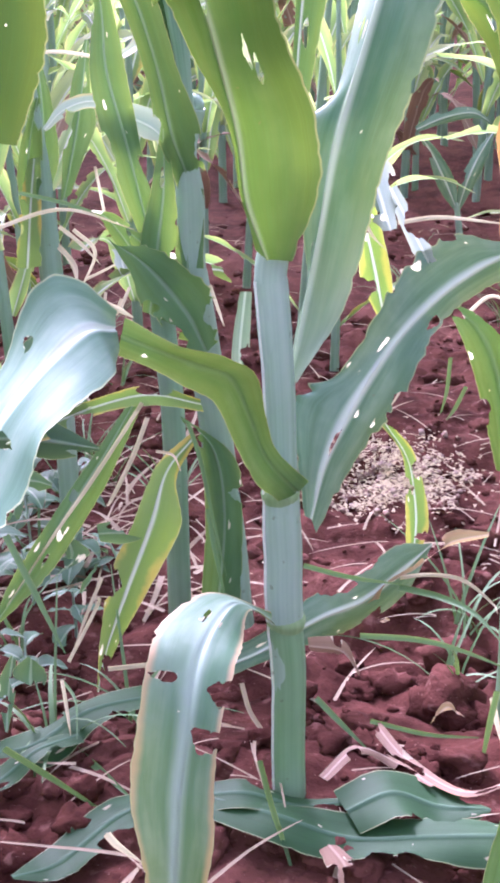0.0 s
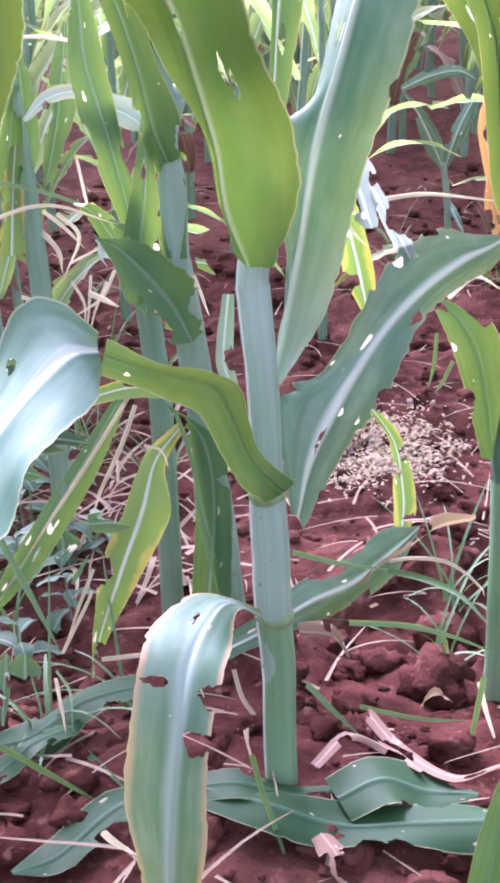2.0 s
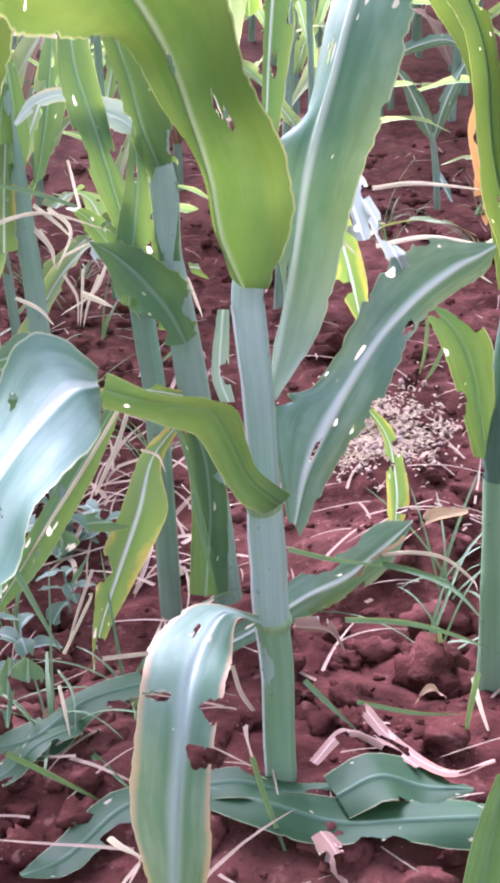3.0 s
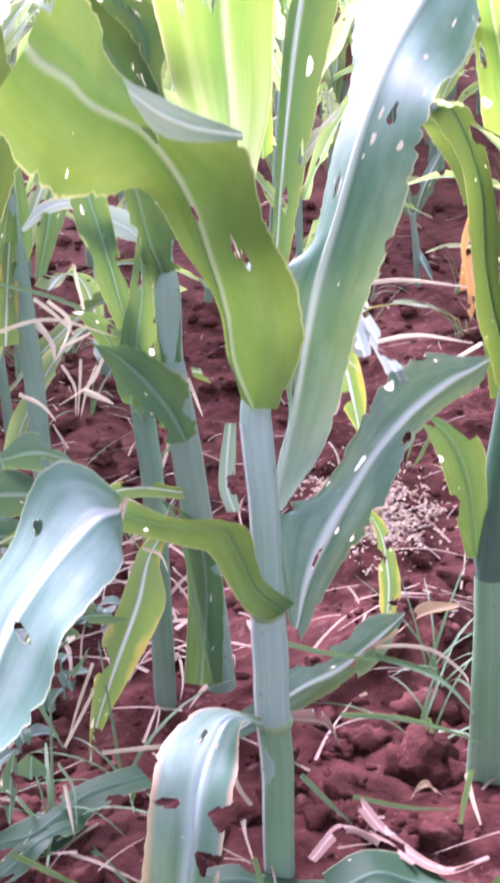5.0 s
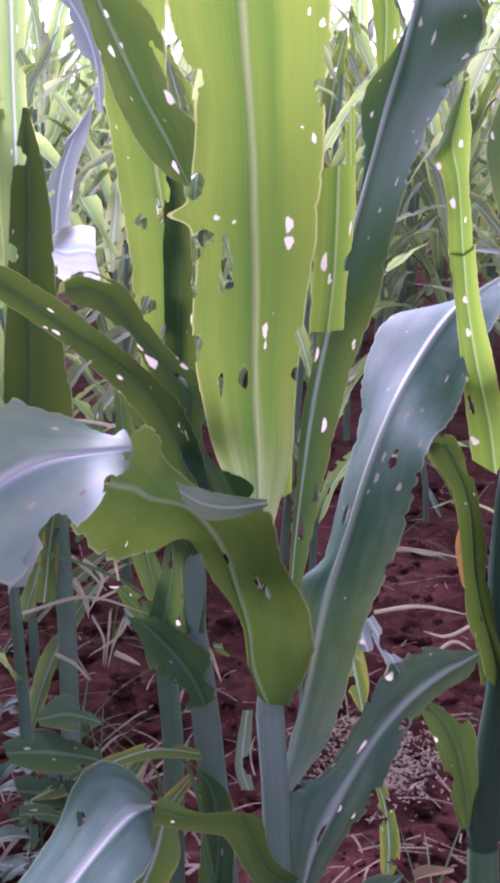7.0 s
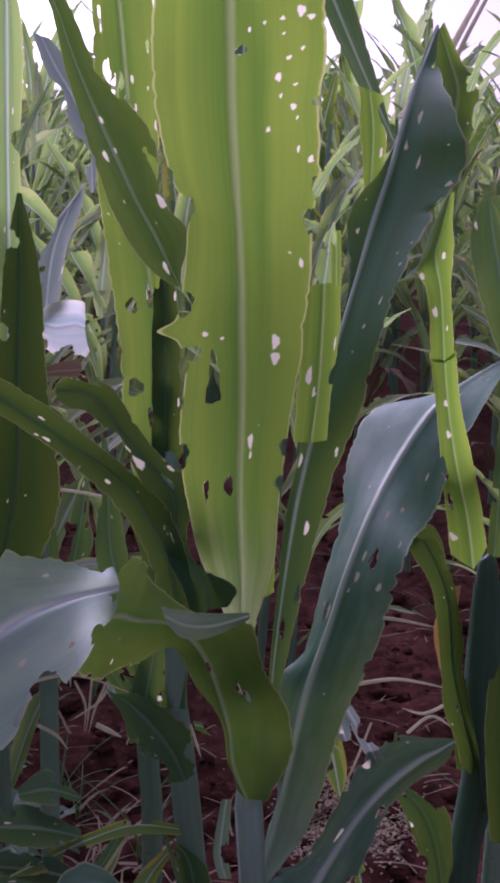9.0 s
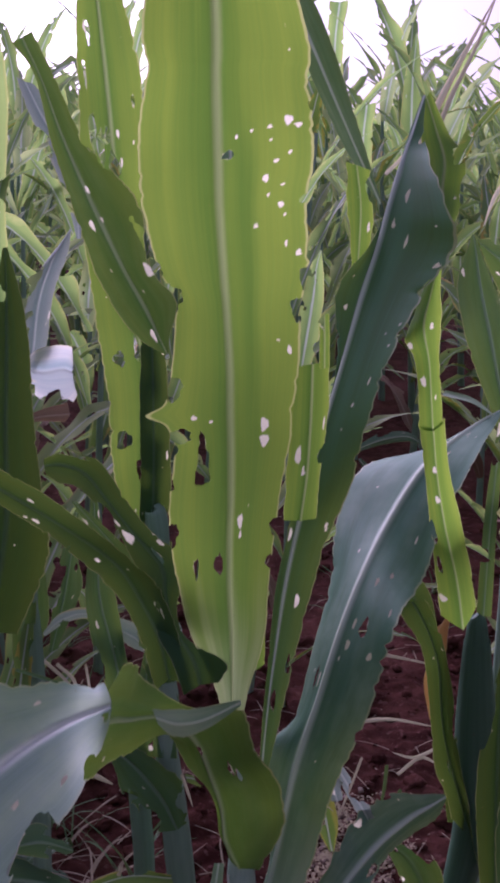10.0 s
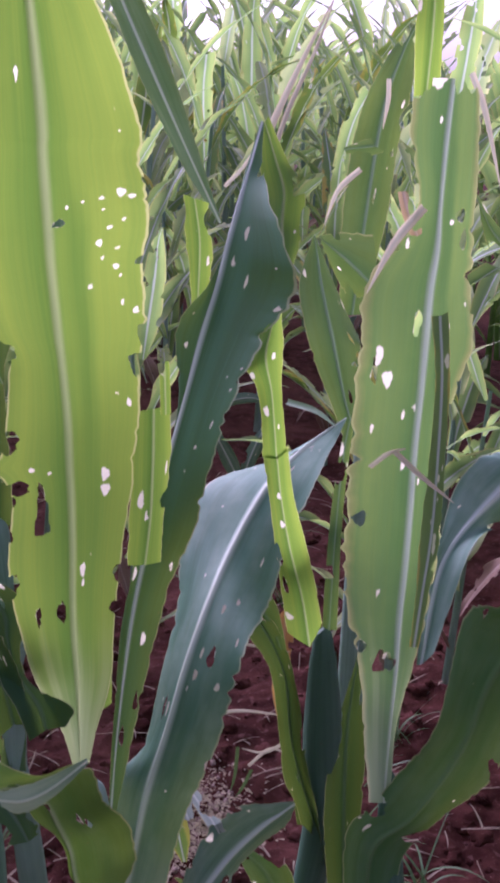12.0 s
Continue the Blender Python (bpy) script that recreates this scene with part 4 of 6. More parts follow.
qplant = plant_at(0.187, -0.07, 0, "maize plant with torn scorched upright leaf", "maize stand")
blade(qplant,
    [(.174, -.064, .473, .01, 180, 4, .004, 0, -4),
     (.177, -.055, .52, .018, 180, 3, .005, 0, -3),
     (.18, -.048, .557, .024, 180, 2, .01, 0, -2),
     (.183, -.037, .592, .034, 180, 2, .017, 0, -2),
     (.186, -.03, .628, .04, 180, 1, .021, 0, -1),
     (.186, -.03, .667, .042, 180, 1, .021, 0, -1),
     (.185, -.032, .705, .042, 180, 0, .02, 0, 0),
     (.185, -.034, .743, .041, 180, 0, .021, 0, 0),
     (.183, -.04, .779, .039, 180, 0, .029, 0, 0),
     (.182, -.044, .809, .038, 180, -1, .026, 0, 1),
     (.182, -.049, .834, .025, 180, -1, .024, 0, 1),
     (.18, -.053, .859, .013, 180, -1, .022, 0, 1),
     (.179, -.058, .895, .021, 180, -2, .019, 0, 2),
     (.179, -.061, .92, .022, 180, -2, .015, 0, 2),
     (.179, -.062, .928, .022, 180, -2, .009, 0, 2)],
    leaf_dry, .08, .004, [(0.342, -0.8, 0.0054, 0.005), (0.256, -1.05, 0.0054, 0.0043), (0.161, -0.35, 0.0066, 0.0073), (0.181, -0.85, 0.0044, 0.0036), (0.548, -0.7, 0.0064, 0.0024), (0.518, -0.55, 0.0062, 0.0034), (0.769, 0.6, 0.0042, 0.0029), (0.724, 0.7, 0.0065, 0.002), (0.714, -0.95, 0.0032, 0.0016), (0.884, -0.2, 0.0025, 0.0009), (0.759, 0.35, 0.0019, 0.0016), (0.457, -0.7, 0.0035, 0.0014), (0.482, -0.1, 0.0035, 0.001), (0.472, -0.25, 0.0035, 0.001), (0.975, -0.5, 0.0024, 0.0028), (0.618, 1.05, 0.006, 0.0027), (0.563, 1.1, 0.0068, 0.0024), (0.477, 1, 0.0056, 0.0042), (0.513, 1.1, 0.0042, 0.0035), (0.809, -1.1, 0.0044, 0.0019), (0.839, -1.1, 0.0038, 0.0019), (0.598, -0.15, 0.0054, 0.0023), (1.0, -.85, .011, .006), (1.0, -.35, .006, .004), (1.0, .35, .0075, .0035), (.985, 1.0, .006, .003)], .05, shots=10)
blade(qplant,
    [(.17, -.06, .375, .015, 180, 8, .016, 0, -4),
     (.169, -.062, .435, .02, 180, 30, .027, 0, -22),
     (.193, -.07, .466, .025, 180, 29, .021, 0, -29),
     (.213, -.09, .527, .025, 180, 42, .035, 0, -57),
     (.22, -.11, .589, .039, 180, 55, .044, 0, -63),
     (.236, -.13, .632, .023, 180, 23, .022, 0, -43),
     (.263, -.14, .653, .001, 180, 33, .001, 0, -33)],
    leaf_mid, .16, .004, [])
blade(qplant,
    [(.162, -.035, .355, .01, 180, 6, .013, 0, -4),
     (.157, -.03, .445, .014, 180, -17, .013, 0, -4),
     (.155, -.03, .511, .008, 180, -30, .015, 0, -20),
     (.159, -.03, .563, .001, 180, 3, .001, 0, -3)],
    leaf_shaded, .2, .003, [])
blade(qplant,
    [(.199, -.04, .56, .003, 180, 0, .011, 0, 45),
     (.221, 0, .615, .009, 180, -27, .029, 0, 34),
     (.266, .03, .652, .025, 180, 32, .029, 0, -36),
     (.305, .05, .67, .028, 180, 19, .02, 0, -41),
     (.345, .06, .666, .002, 180, 28, .002, 0, -28)],
    waxy_leaf, .16, .006, [])
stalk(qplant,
    [(.191, -.06, .297, .013), (.186, -.05, .399, .011), (.186, -.045, .426, .009), (.185, -.04, .468, .006)], stalk_shaded)
blade(qplant,
    [(.18, -.078, .593, .003, 180, 2, .003, 0, -2),
     (.182, -.078, .627, .004, 180, 2, .004, 0, -2),
     (.185, -.076, .663, .007, 180, 1, .006, 0, -1),
     (.185, -.076, .702, .005, 180, 1, .005, 0, -1),
     (.183, -.076, .76, .004, 180, 0, .005, 0, 0),
     (.179, -.074, .799, .005, 180, -1, .005, 0, 29)],
    leaf_yellow, .1, .003, [(0.859, 0.65, 0.0045, 0.0016), (0.307, 1.1, 0.0041, 0.0027)], .1)
blade(qplant,
    [(.166, -.06, .842, .004, 180, 0, .003, 0, 18),
     (.157, -.068, .857, .004, 180, -27, .008, 0, 23),
     (.152, -.07, .87, .003, 180, 0, .006, 0, 9),
     (.148, -.07, .882, .001, 180, -6, .001, 0, 6)],
    torn_tan, .2, .006, [])
blade(qplant,
    [(.189, .02, .918, .008, 180, -7, .009, 0, 0),
     (.19, .02, .954, .011, 180, -5, .007, 0, 0),
     (.192, .03, .986, .008, 180, 0, .006, 0, 9),
     (.191, .04, 1.028, .001, 180, -4, .001, 0, 4)],
    young_piece, .12, .003, [])

bgplant_right = plant_at(0.262, 0.36, -0.05, "maize plant with dark and grey-blue leaves", "maize stand")
blade(bgplant_right,
    [(.249, .33, .589, .011, 180, 0, .011, 0, 0),
     (.233, .335, .632, .014, 180, 0, .017, 0, 21),
     (.218, .346, .695, .023, 180, 0, .031, 0, -21),
     (.207, .36, .745, .016, 180, 0, .062, 0, -49),
     (.201, .37, .786, .002, 180, 40, .002, 0, -40)],
    leaf_back, .16, .003, [])
blade(bgplant_right,
    [(.225, .45, .773, .005, 180, 53, .004, 0, -76),
     (.258, .46, .749, .03, 180, 75, .031, 0, -88),
     (.294, .47, .716, .059, 180, 85, .012, 180, -35)],
    leaf_back, .3, .003, [])
blade(bgplant_right,
    [(.214, .4, .786, .005, 180, -53, .005, 0, 53),
     (.232, .4, .822, .006, 180, -39, .007, 0, 63),
     (.253, .4, .844, .006, 180, 31, .009, 0, -49),
     (.281, .4, .857, .009, 180, 36, .007, 0, -63)],
    leaf_yellow, .2, .003, [])
blade(bgplant_right,
    [(.255, .5, .858, .002, 180, 63, .005, 0, -53),
     (.284, .5, .862, .008, 180, 60, .009, 0, -69),
     (.314, .5, .868, .001, 180, 65, .001, 0, -65)],
    leaf_back, .2, .003, [])
blade(bgplant_right,
    [(.301, .6, .667, .017, 180, -3, .016, 0, 0),
     (.309, .6, .783, .026, 180, -2, .027, 0, 15),
     (.32, .6, .894, .025, 180, -2, .027, 0, -10),
     (.337, .6, .956, .015, 180, -11, .018, 0, -27),
     (.352, .6, .989, .002, 180, 9, .002, 0, -9)],
    leaf_back, .15, .004, [])

lplant = plant_at(-0.26, 0.1, 0, "maize plant with drooping holed leaf", "maize stand")
blade(lplant,
    [(-.173, .1, .928, .008, 180, -31, .008, 0, 29),
     (-.16, .1, .9, .006, 180, 35, .01, 0, 2),
     (-.148, .1, .867, .008, 180, -30, .017, 0, -17),
     (-.134, .1, .834, .011, 180, -22, .026, 0, 9),
     (-.118, .1, .8, .015, 180, -17, .031, 0, 32),
     (-.104, .1, .773, .019, 180, -20, .018, 0, 14),
     (-.089, .1, .746, .018, 180, -28, .023, 0, 17),
     (-.079, .1, .726, .011, 180, -24, .008, 0, 17),
     (-.073, .1, .714, .002, 180, -2, .001, 0, 36)],
    leaf_fold, .12, .003, [(0.397, 0.05, 0.0031, 0.0016), (0.477, -0.4, 0.0047, 0.0016), (0.472, 0.05, 0.002, 0.0012), (0.568, 0.95, 0.0159, 0.0028), (0.638, 0.9, 0.0056, 0.0032), (0.251, 0.95, 0.007, 0.0031), (0.322, 0.95, 0.0086, 0.0027), (0.854, -0.25, 0.0057, 0.0016)], .05, shots=4)

bplant = plant_at(-0.042, 0.27, -0.06, "maize plant with backlit holed leaf and yellowing lower leaves", "maize stand")
blade(bplant,
    [(-.083, .27, .382, .009, 180, 0, .009, 0, 0),
     (-.097, .28, .559, .028, 180, -2, .008, 0, 0),
     (-.098, .285, .646, .036, 180, -1, .007, 0, 0),
     (-.109, .29, .715, .036, 180, -1, .010, 0, 0),
     (-.122, .295, .792, .033, 180, -2, .020, 0, 2),
     (-.132, .3, .885, .027, 180, 0, .029, 0, 2),
     (-.139, .3, .949, .021, 180, -3, .026, 0, 0),
     (-.153, .31, 1.063, .002, 180, -1, .002, 0, 1)],
    young, .08, .004, [(.347, -0.58, 0.0070, 0.0050), (.266, 0.30, 0.0201, 0.0040), (.367, -0.12, 0.0120, 0.0020), (.206, -0.62, 0.0081, 0.0071), (.166, -0.15, 0.0091, 0.0051), (.688, -0.58, 0.0170, 0.0030), (.668, -0.35, 0.0150, 0.0030), (.648, -0.05, 0.0120, 0.0030), (.683, -0.15, 0.0080, 0.0020), (.643, 0.12, 0.0070, 0.0020), (.859, -0.55, 0.0100, 0.0015), (.789, -0.73, 0.0130, 0.0010), (.734, 0.70, 0.0070, 0.0010)], shots=14)
# folded half of the backlit leaf; its shade is put into the colour
blade(bplant,
    [(-.087, .268, .459, .009, 180, -2, .011, 0, 2),
     (-.091, .268, .524, .012, 180, -2, .017, 0, 2),
     (-.091, .268, .586, .012, 180, -2, .015, 0, 2),
     (-.092, .27, .646, .012, 180, -2, .013, 0, 2),
     (-.094, .272, .695, .01, 180, -17, .01, 0, 16),
     (-.103, .275, .738, .006, 180, -24, .008, 0, 20),
     (-.111, .28, .771, .003, 180, -23, .004, 0, 18)],
    leaf_shaded, .3, .003, [], .06)
stalk(bplant,
    [(-.042, .27, -.029, .011), (-.055, .27, .102, .013), (-.068, .267, .234, .01), (-.076, .266, .307, .01), (-.077, .266, .361, .011), (-.078, .262, .397, .007), (-.075, .27, .428, .011), (-.076, .26, .431, .004), (-.088, .27, .533, .01)])
blade(bplant,
    [(-.08, .257, .305, .011, 180, 0, .013, 0, 0),
     (-.077, .26, .367, .01, 180, -24, .012, 0, -24),
     (-.088, .24, .413, .011, 180, -15, .026, 0, -28),
     (-.097, .22, .468, .012, 180, 0, .021, 0, -35),
     (-.115, .2, .525, .012, 180, -35, .018, 0, -22),
     (-.152, .19, .574, .002, 180, 0, .002, 0, 0)],
    leaf_back, .2, .004, [])
blade(bplant,
    [(-.111, .27, .332, .009, 180, -13, .009, 0, -18),
     (-.126, .27, .403, .017, 180, -7, .033, 0, -61),
     (-.14, .28, .454, .014, 180, -12, .018, 0, -27),
     (-.143, .29, .494, .01, 180, -24, .017, 0, -45),
     (-.148, .3, .553, .002, 180, 21, .002, 0, -21)],
    leaf_back, .2, .004, [])
blade(bplant,
    [(-.112, .26, .267, .006, 180, 0, .019, 0, -32),
     (-.103, .255, .324, .014, 180, 0, .016, 0, 0),
     (-.096, .25, .37, .012, 180, -24, .01, 0, -29),
     (-.095, .25, .416, .002, 180, 0, .002, 0, 0)],
    leaf_back, .2, .004, [])
blade(bplant,
    [(-.195, .3, .408, .002, 180, 49, .002, 0, -49),
     (-.179, .3, .423, .006, 180, 78, .005, 0, -66),
     (-.156, .3, .43, .006, 180, 87, .006, 0, -79),
     (-.132, .295, .421, .01, 0, 77, .012, 180, -74),
     (-.11, .29, .412, .013, 0, 71, .011, 180, -63),
     (-.097, .28, .404, .004, 0, 51, .004, 180, -51)],
    arch_leaf, .2, .003, [], .06, shots=1, bites=1)
blade(bplant,
    [(-.136, .24, .329, .006, 180, 49, .007, 0, -21),
     (-.118, .24, .317, .011, 180, -47, .015, 0, 39),
     (-.099, .24, .298, .025, 180, -47, .023, 0, 37),
     (-.079, .24, .27, .023, 180, -4, .028, 0, 40),
     (-.065, .24, .24, .016, 180, -3, .014, 0, 47)],
    leaf_back, .15, .004, [], .1, shots=8, bites=4)
blade(bplant,
    [(-.062, .25, -.013, .015, 180, 4, .022, 0, 0),
     (-.053, .25, .085, .017, 180, 0, .015, 0, 0),
     (-.061, .25, .15, .014, 180, 0, .018, 0, -19),
     (-.088, .25, .181, .001, 180, 11, .001, 0, -11)],
    leaf_back, .25, .004, [])
blade(bplant,
    [(-.078, .25, .162, .004, 0, -27, .005, 180, 53),
     (-.1, .23, .139, .011, 0, -34, .01, 180, 29),
     (-.112, .21, .102, .024, 0, -15, .018, 180, -16),
     (-.134, .2, .043, .015, 0, -23, .018, 180, 38),
     (-.152, .19, -.007, .008, 0, -50, .008, 180, 45),
     (-.16, .18, -.043, .001, 0, -47, .001, 180, 47)],
    leaf_yellow, .25, .005, [])
blade(bplant,
    [(-.069, .22, .203, .005, 180, 68, .007, 0, -74),
     (-.108, .2, .218, .008, 0, 90, .008, 0, -83),
     (-.146, .18, .216, .007, 0, 90, .006, 0, -90),
     (-.183, .16, .207, .008, 0, 83, .01, 180, -84),
     (-.212, .15, .197, .001, 0, 84, .001, 180, -84)],
    leaf_yellow, .25, .004, [], .06)

cplant = plant_at(-0.098, 0.29, -0.06, "short maize plant with chewed narrow leaves", "maize stand")
blade(cplant,
    [(-.118, .2, .215, .007, 0, 16, .004, 180, 27),
     (-.145, .18, .173, .017, 0, -65, .006, 180, 51),
     (-.176, .16, .129, .025, 0, -79, .007, 180, 45),
     (-.205, .14, .085, .011, 0, -68, .012, 180, 66),
     (-.234, .13, .045, .001, 0, -67, .001, 180, 67)],
    leaf_back, .2, .005, [(.412, 0.18, 0.0045, 0.0045), (.533, -0.30, 0.0037, 0.0049)])
stalk(cplant,
    [(-.098, .29, .151, .01), (-.102, .285, .229, .01), (-.106, .28, .289, .009)])
blade(cplant,
    [(-.107, .28, .29, .005, 180, 0, .008, 0, -7),
     (-.121, .27, .311, .011, 180, 5, .013, 0, 23),
     (-.14, .26, .342, .007, 180, 0, .008, 0, 30),
     (-.153, .25, .353, .001, 180, -16, .001, 0, 16)],
    leaf_back, .2, .004, [])
blade(cplant,
    [(-.124, .26, .332, .006, 180, 59, .006, 180, -72),
     (-.104, .26, .313, .012, 0, 90, .015, 180, -70),
     (-.089, .26, .281, .02, 0, 72, .017, 180, -59),
     (-.069, .26, .252, .018, 0, 63, .021, 180, -35),
     (-.062, .26, .234, .002, 0, 48, .001, 180, -48)],
    leaf_back, .2, .004, [], .08)
blade(cplant,
    [(-.057, .2, .318, .003, 180, 72, .005, 0, -79),
     (-.048, .2, .316, .007, 180, 74, .009, 0, -69),
     (-.037, .2, .306, .001, 180, 72, .001, 0, -72)],
    leaf_yellow, .2, .003, [])
blade(cplant,
    [(-.138, .3, .313, .008, 180, -14, .008, 0, -14),
     (-.137, .3, .296, .007, 180, 16, .008, 0, 0),
     (-.131, .3, .28, .002, 180, 8, .002, 0, -8)],
    torn, .2, .003, [], .12)

wplant = tagged(new("broadleaf_weed"), "low broadleaf weed with pale blue-green leaves", "weed", "weeds")
wplant.location = (-0.165, 0.2, -0.06)
blade(wplant,
    [(-.155, .2, .097, .008, 180, 83, .008, 0, -83),
     (-.14, .2, .098, .01, 180, 84, .012, 0, -81),
     (-.127, .2, .097, .008, 180, 83, .008, 0, -83),
     (-.118, .2, .095, .002, 180, 83, .002, 0, -83)],
    weed_leaf, .2, .002, [])
blade(wplant,
    [(-.241, .24, .126, .008, 180, 83, .011, 0, -85),
     (-.215, .24, .127, .01, 180, 84, .012, 180, -85),
     (-.198, .24, .122, .002, 0, 90, .002, 0, -90)],
    weed_leaf, .2, .002, [])
blade(wplant,
    [(-.231, .24, .116, .006, 180, 59, .007, 0, -8),
     (-.23, .23, .104, .006, 180, 0, .008, 0, 7),
     (-.234, .23, .084, .002, 180, -4, .002, 0, 4)],
    weed_leaf, .2, .002, [])
blade(wplant,
    [(-.147, .16, .088, .004, 180, 56, .003, 0, 0),
     (-.153, .15, .083, .007, 180, 45, .008, 0, -50),
     (-.163, .15, .069, .002, 180, 48, .002, 0, -48)],
    weed_leaf, .2, .002, [])
blade(wplant,
    [(-.194, .04, .08, .002, 180, 63, .003, 0, -45),
     (-.199, .04, .053, .008, 180, 23, .005, 0, -22),
     (-.201, .03, .024, .001, 180, 23, .001, 0, -23)],
    weed_leaf, .2, .002, [])
blade(wplant,
    [(-.181, .04, .079, .003, 180, 45, .004, 0, -34),
     (-.183, .04, .06, .014, 180, 34, .014, 0, 25),
     (-.181, .03, .043, .001, 180, 5, .001, 0, -5)],
    weed_leaf, .2, .002, [])
blade(wplant,
    [(-.18, .2, .092, .005, 180, -22, .007, 0, 0),
     (-.178, .2, .077, .011, 180, 10, .016, 0, 14),
     (-.183, .2, .064, .001, 180, -4, .001, 0, 4)],
    weed_leaf, .2, .002, [])
blade(wplant,
    [(-.242, .2, .213, .009, 180, 58, .012, 0, -70),
     (-.203, .19, .22, .021, 180, 79, .024, 0, -78),
     (-.164, .18, .22, .012, 180, 76, .012, 0, -81),
     (-.14, .18, .212, .001, 180, 78, .001, 0, -78)],
    weed_leaf, .2, .003, [])
blade(wplant,
    [(-.227, .17, .193, .011, 180, 63, .012, 0, -66),
     (-.189, .16, .196, .02, 180, 79, .02, 0, -75),
     (-.142, .15, .193, .002, 180, 77, .002, 0, -77)],
    weed_leaf, .2, .003, [])
blade(wplant,
    [(-.213, .2, .246, .005, 180, 79, .007, 0, -74),
     (-.185, .2, .252, .016, 180, 79, .019, 0, -74),
     (-.157, .2, .244, .002, 180, 77, .002, 0, -77)],
    weed_leaf, .2, .003, [])

dplant = plant_at(-0.222, 0.44, -0.06, "maize plant with upright green leaves", "maize stand")
stalk(dplant,
    [(-.222, .44, .2, .01), (-.224, .44, .268, .01), (-.227, .44, .343, .009), (-.227, .44, .384, .005), (-.227, .44, .419, .002)])
blade(dplant,
    [(-.232, .44, .279, .008, 180, 0, .008, 0, 0),
     (-.238, .43, .335, .012, 180, -24, .014, 0, -25),
     (-.232, .42, .382, .011, 180, -27, .012, 0, -24),
     (-.22, .41, .422, .002, 180, 0, .002, 0, 0)],
    leaf_back, .2, .004, [])
blade(dplant,
    [(-.226, .44, .34, .006, 180, -18, .008, 0, -23),
     (-.224, .45, .402, .016, 180, 4, .033, 0, -67),
     (-.23, .46, .46, .016, 180, 4, .021, 0, -67),
     (-.251, .47, .517, .001, 180, 40, .001, 0, -40)],
    leaf_back, .2, .004, [])
blade(dplant,
    [(-.208, .44, .327, .004, 180, 0, .009, 0, 36),
     (-.197, .46, .38, .012, 180, -24, .02, 0, 30),
     (-.19, .48, .428, .011, 180, 0, .009, 0, -41),
     (-.187, .5, .466, .002, 180, 18, .002, 0, -18)],
    leaf_back, .2, .004, [])
blade(dplant,
    [(-.254, .4, .604, .013, 180, 0, .014, 0, 4),
     (-.251, .4, .698, .018, 180, -2, .014, 0, 0),
     (-.251, .4, .804, .016, 180, -2, .012, 0, -15),
     (-.25, .4, .905, .02, 180, -15, .015, 0, 23),
     (-.25, .4, 1.003, .001, 180, -18, .001, 0, 18)],
    field_leaf, .15, .003, [])
blade(dplant,
    [(-.23, .47, .917, .009, 180, 21, .009, 0, -21),
     (-.214, .46, .887, .012, 180, 9, .015, 0, 11),
     (-.192, .45, .852, .016, 180, 7, .014, 0, 36),
     (-.178, .44, .814, .011, 180, 0, .011, 0, 34),
     (-.175, .44, .768, .002, 180, -17, .002, 0, 17)],
    torn, .3, .003, [])
blade(dplant,
    [(-.226, .46, .646, .013, 180, -13, .017, 0, 31),
     (-.217, .45, .704, .017, 180, -31, .017, 0, 28),
     (-.204, .45, .743, .013, 180, -27, .017, 0, 25),
     (-.186, .46, .776, .001, 180, -26, .001, 0, 26)],
    torn, .3, .003, [])
blade(dplant,
    [(-.186, .47, .629, .021, 180, 87, .024, 180, -88),
     (-.195, .46, .634, .025, 0, 81, .04, 180, -86),
     (-.213, .45, .632, .028, 0, 82, .03, 180, -86),
     (-.227, .44, .637, .015, 0, 79, .021, 180, -82),
     (-.233, .44, .636, .002, 0, 81, .002, 180, -81)],
    white_leaf, .25, .006, [])
blade(dplant,
    [(-.255, .34, .394, .022, 180, 0, .028, 0, -10),
     (-.234, .33, .502, .028, 180, -13, .046, 0, -29),
     (-.23, .32, .604, .02, 180, -3, .031, 0, -31),
     (-.225, .31, .699, .016, 180, 0, .018, 0, 3),
     (-.223, .3, .77, .002, 180, -2, .002, 0, 2)],
    leaf_shaded, .15, .003, [])
blade(dplant,
    [(-.187, .45, .588, .01, 180, -66, .012, 180, 81),
     (-.22, .44, .586, .007, 180, -63, .008, 0, 67),
     (-.253, .43, .574, .001, 180, -65, .001, 0, 65)],
    dry, .3, .003, [])
blade(dplant,
    [(-.243, .42, .266, .011, 180, 0, .013, 0, 9),
     (-.236, .42, .321, .01, 180, 0, .01, 0, 0),
     (-.229, .42, .368, .005, 180, -11, .006, 0, 9)],
    leaf_yellow, .2, .003, [], .1)

seedling = plant_at(0.37, 1.68, -.06, "small maize seedling with two blue-green leaves in bare soil", "maize stand")
stalk(seedling, [(0.369, 1.680, -0.059, 0.006), (0.364, 1.680, 0.015, 0.007), (0.354, 1.680, 0.084, 0.005)])
blade(seedling,
    [(.354, 1.68, .08, .005, 180, -25, .003, 0, -2),
     (.328, 1.67, .134, .017, 180, -37, .019, 0, 8),
     (.295, 1.66, .195, .008, 180, -38, .015, 0, -2),
     (.269, 1.65, .23, .003, 180, 2, .004, 0, 32)],
    waxy_leaf, .2, .003, [], .04, shots=1, bites=1)
blade(seedling,
    [(.356, 1.68, .08, .004, 180, 2, .004, 0, -2),
     (.371, 1.67, .143, .017, 180, -17, .019, 0, -12),
     (.392, 1.68, .188, .011, 180, 2, .017, 0, -9),
     (.417, 1.69, .228, .002, 180, 2, .003, 0, -19)],
    waxy_leaf, .2, .003, [], .04, shots=1, bites=1)
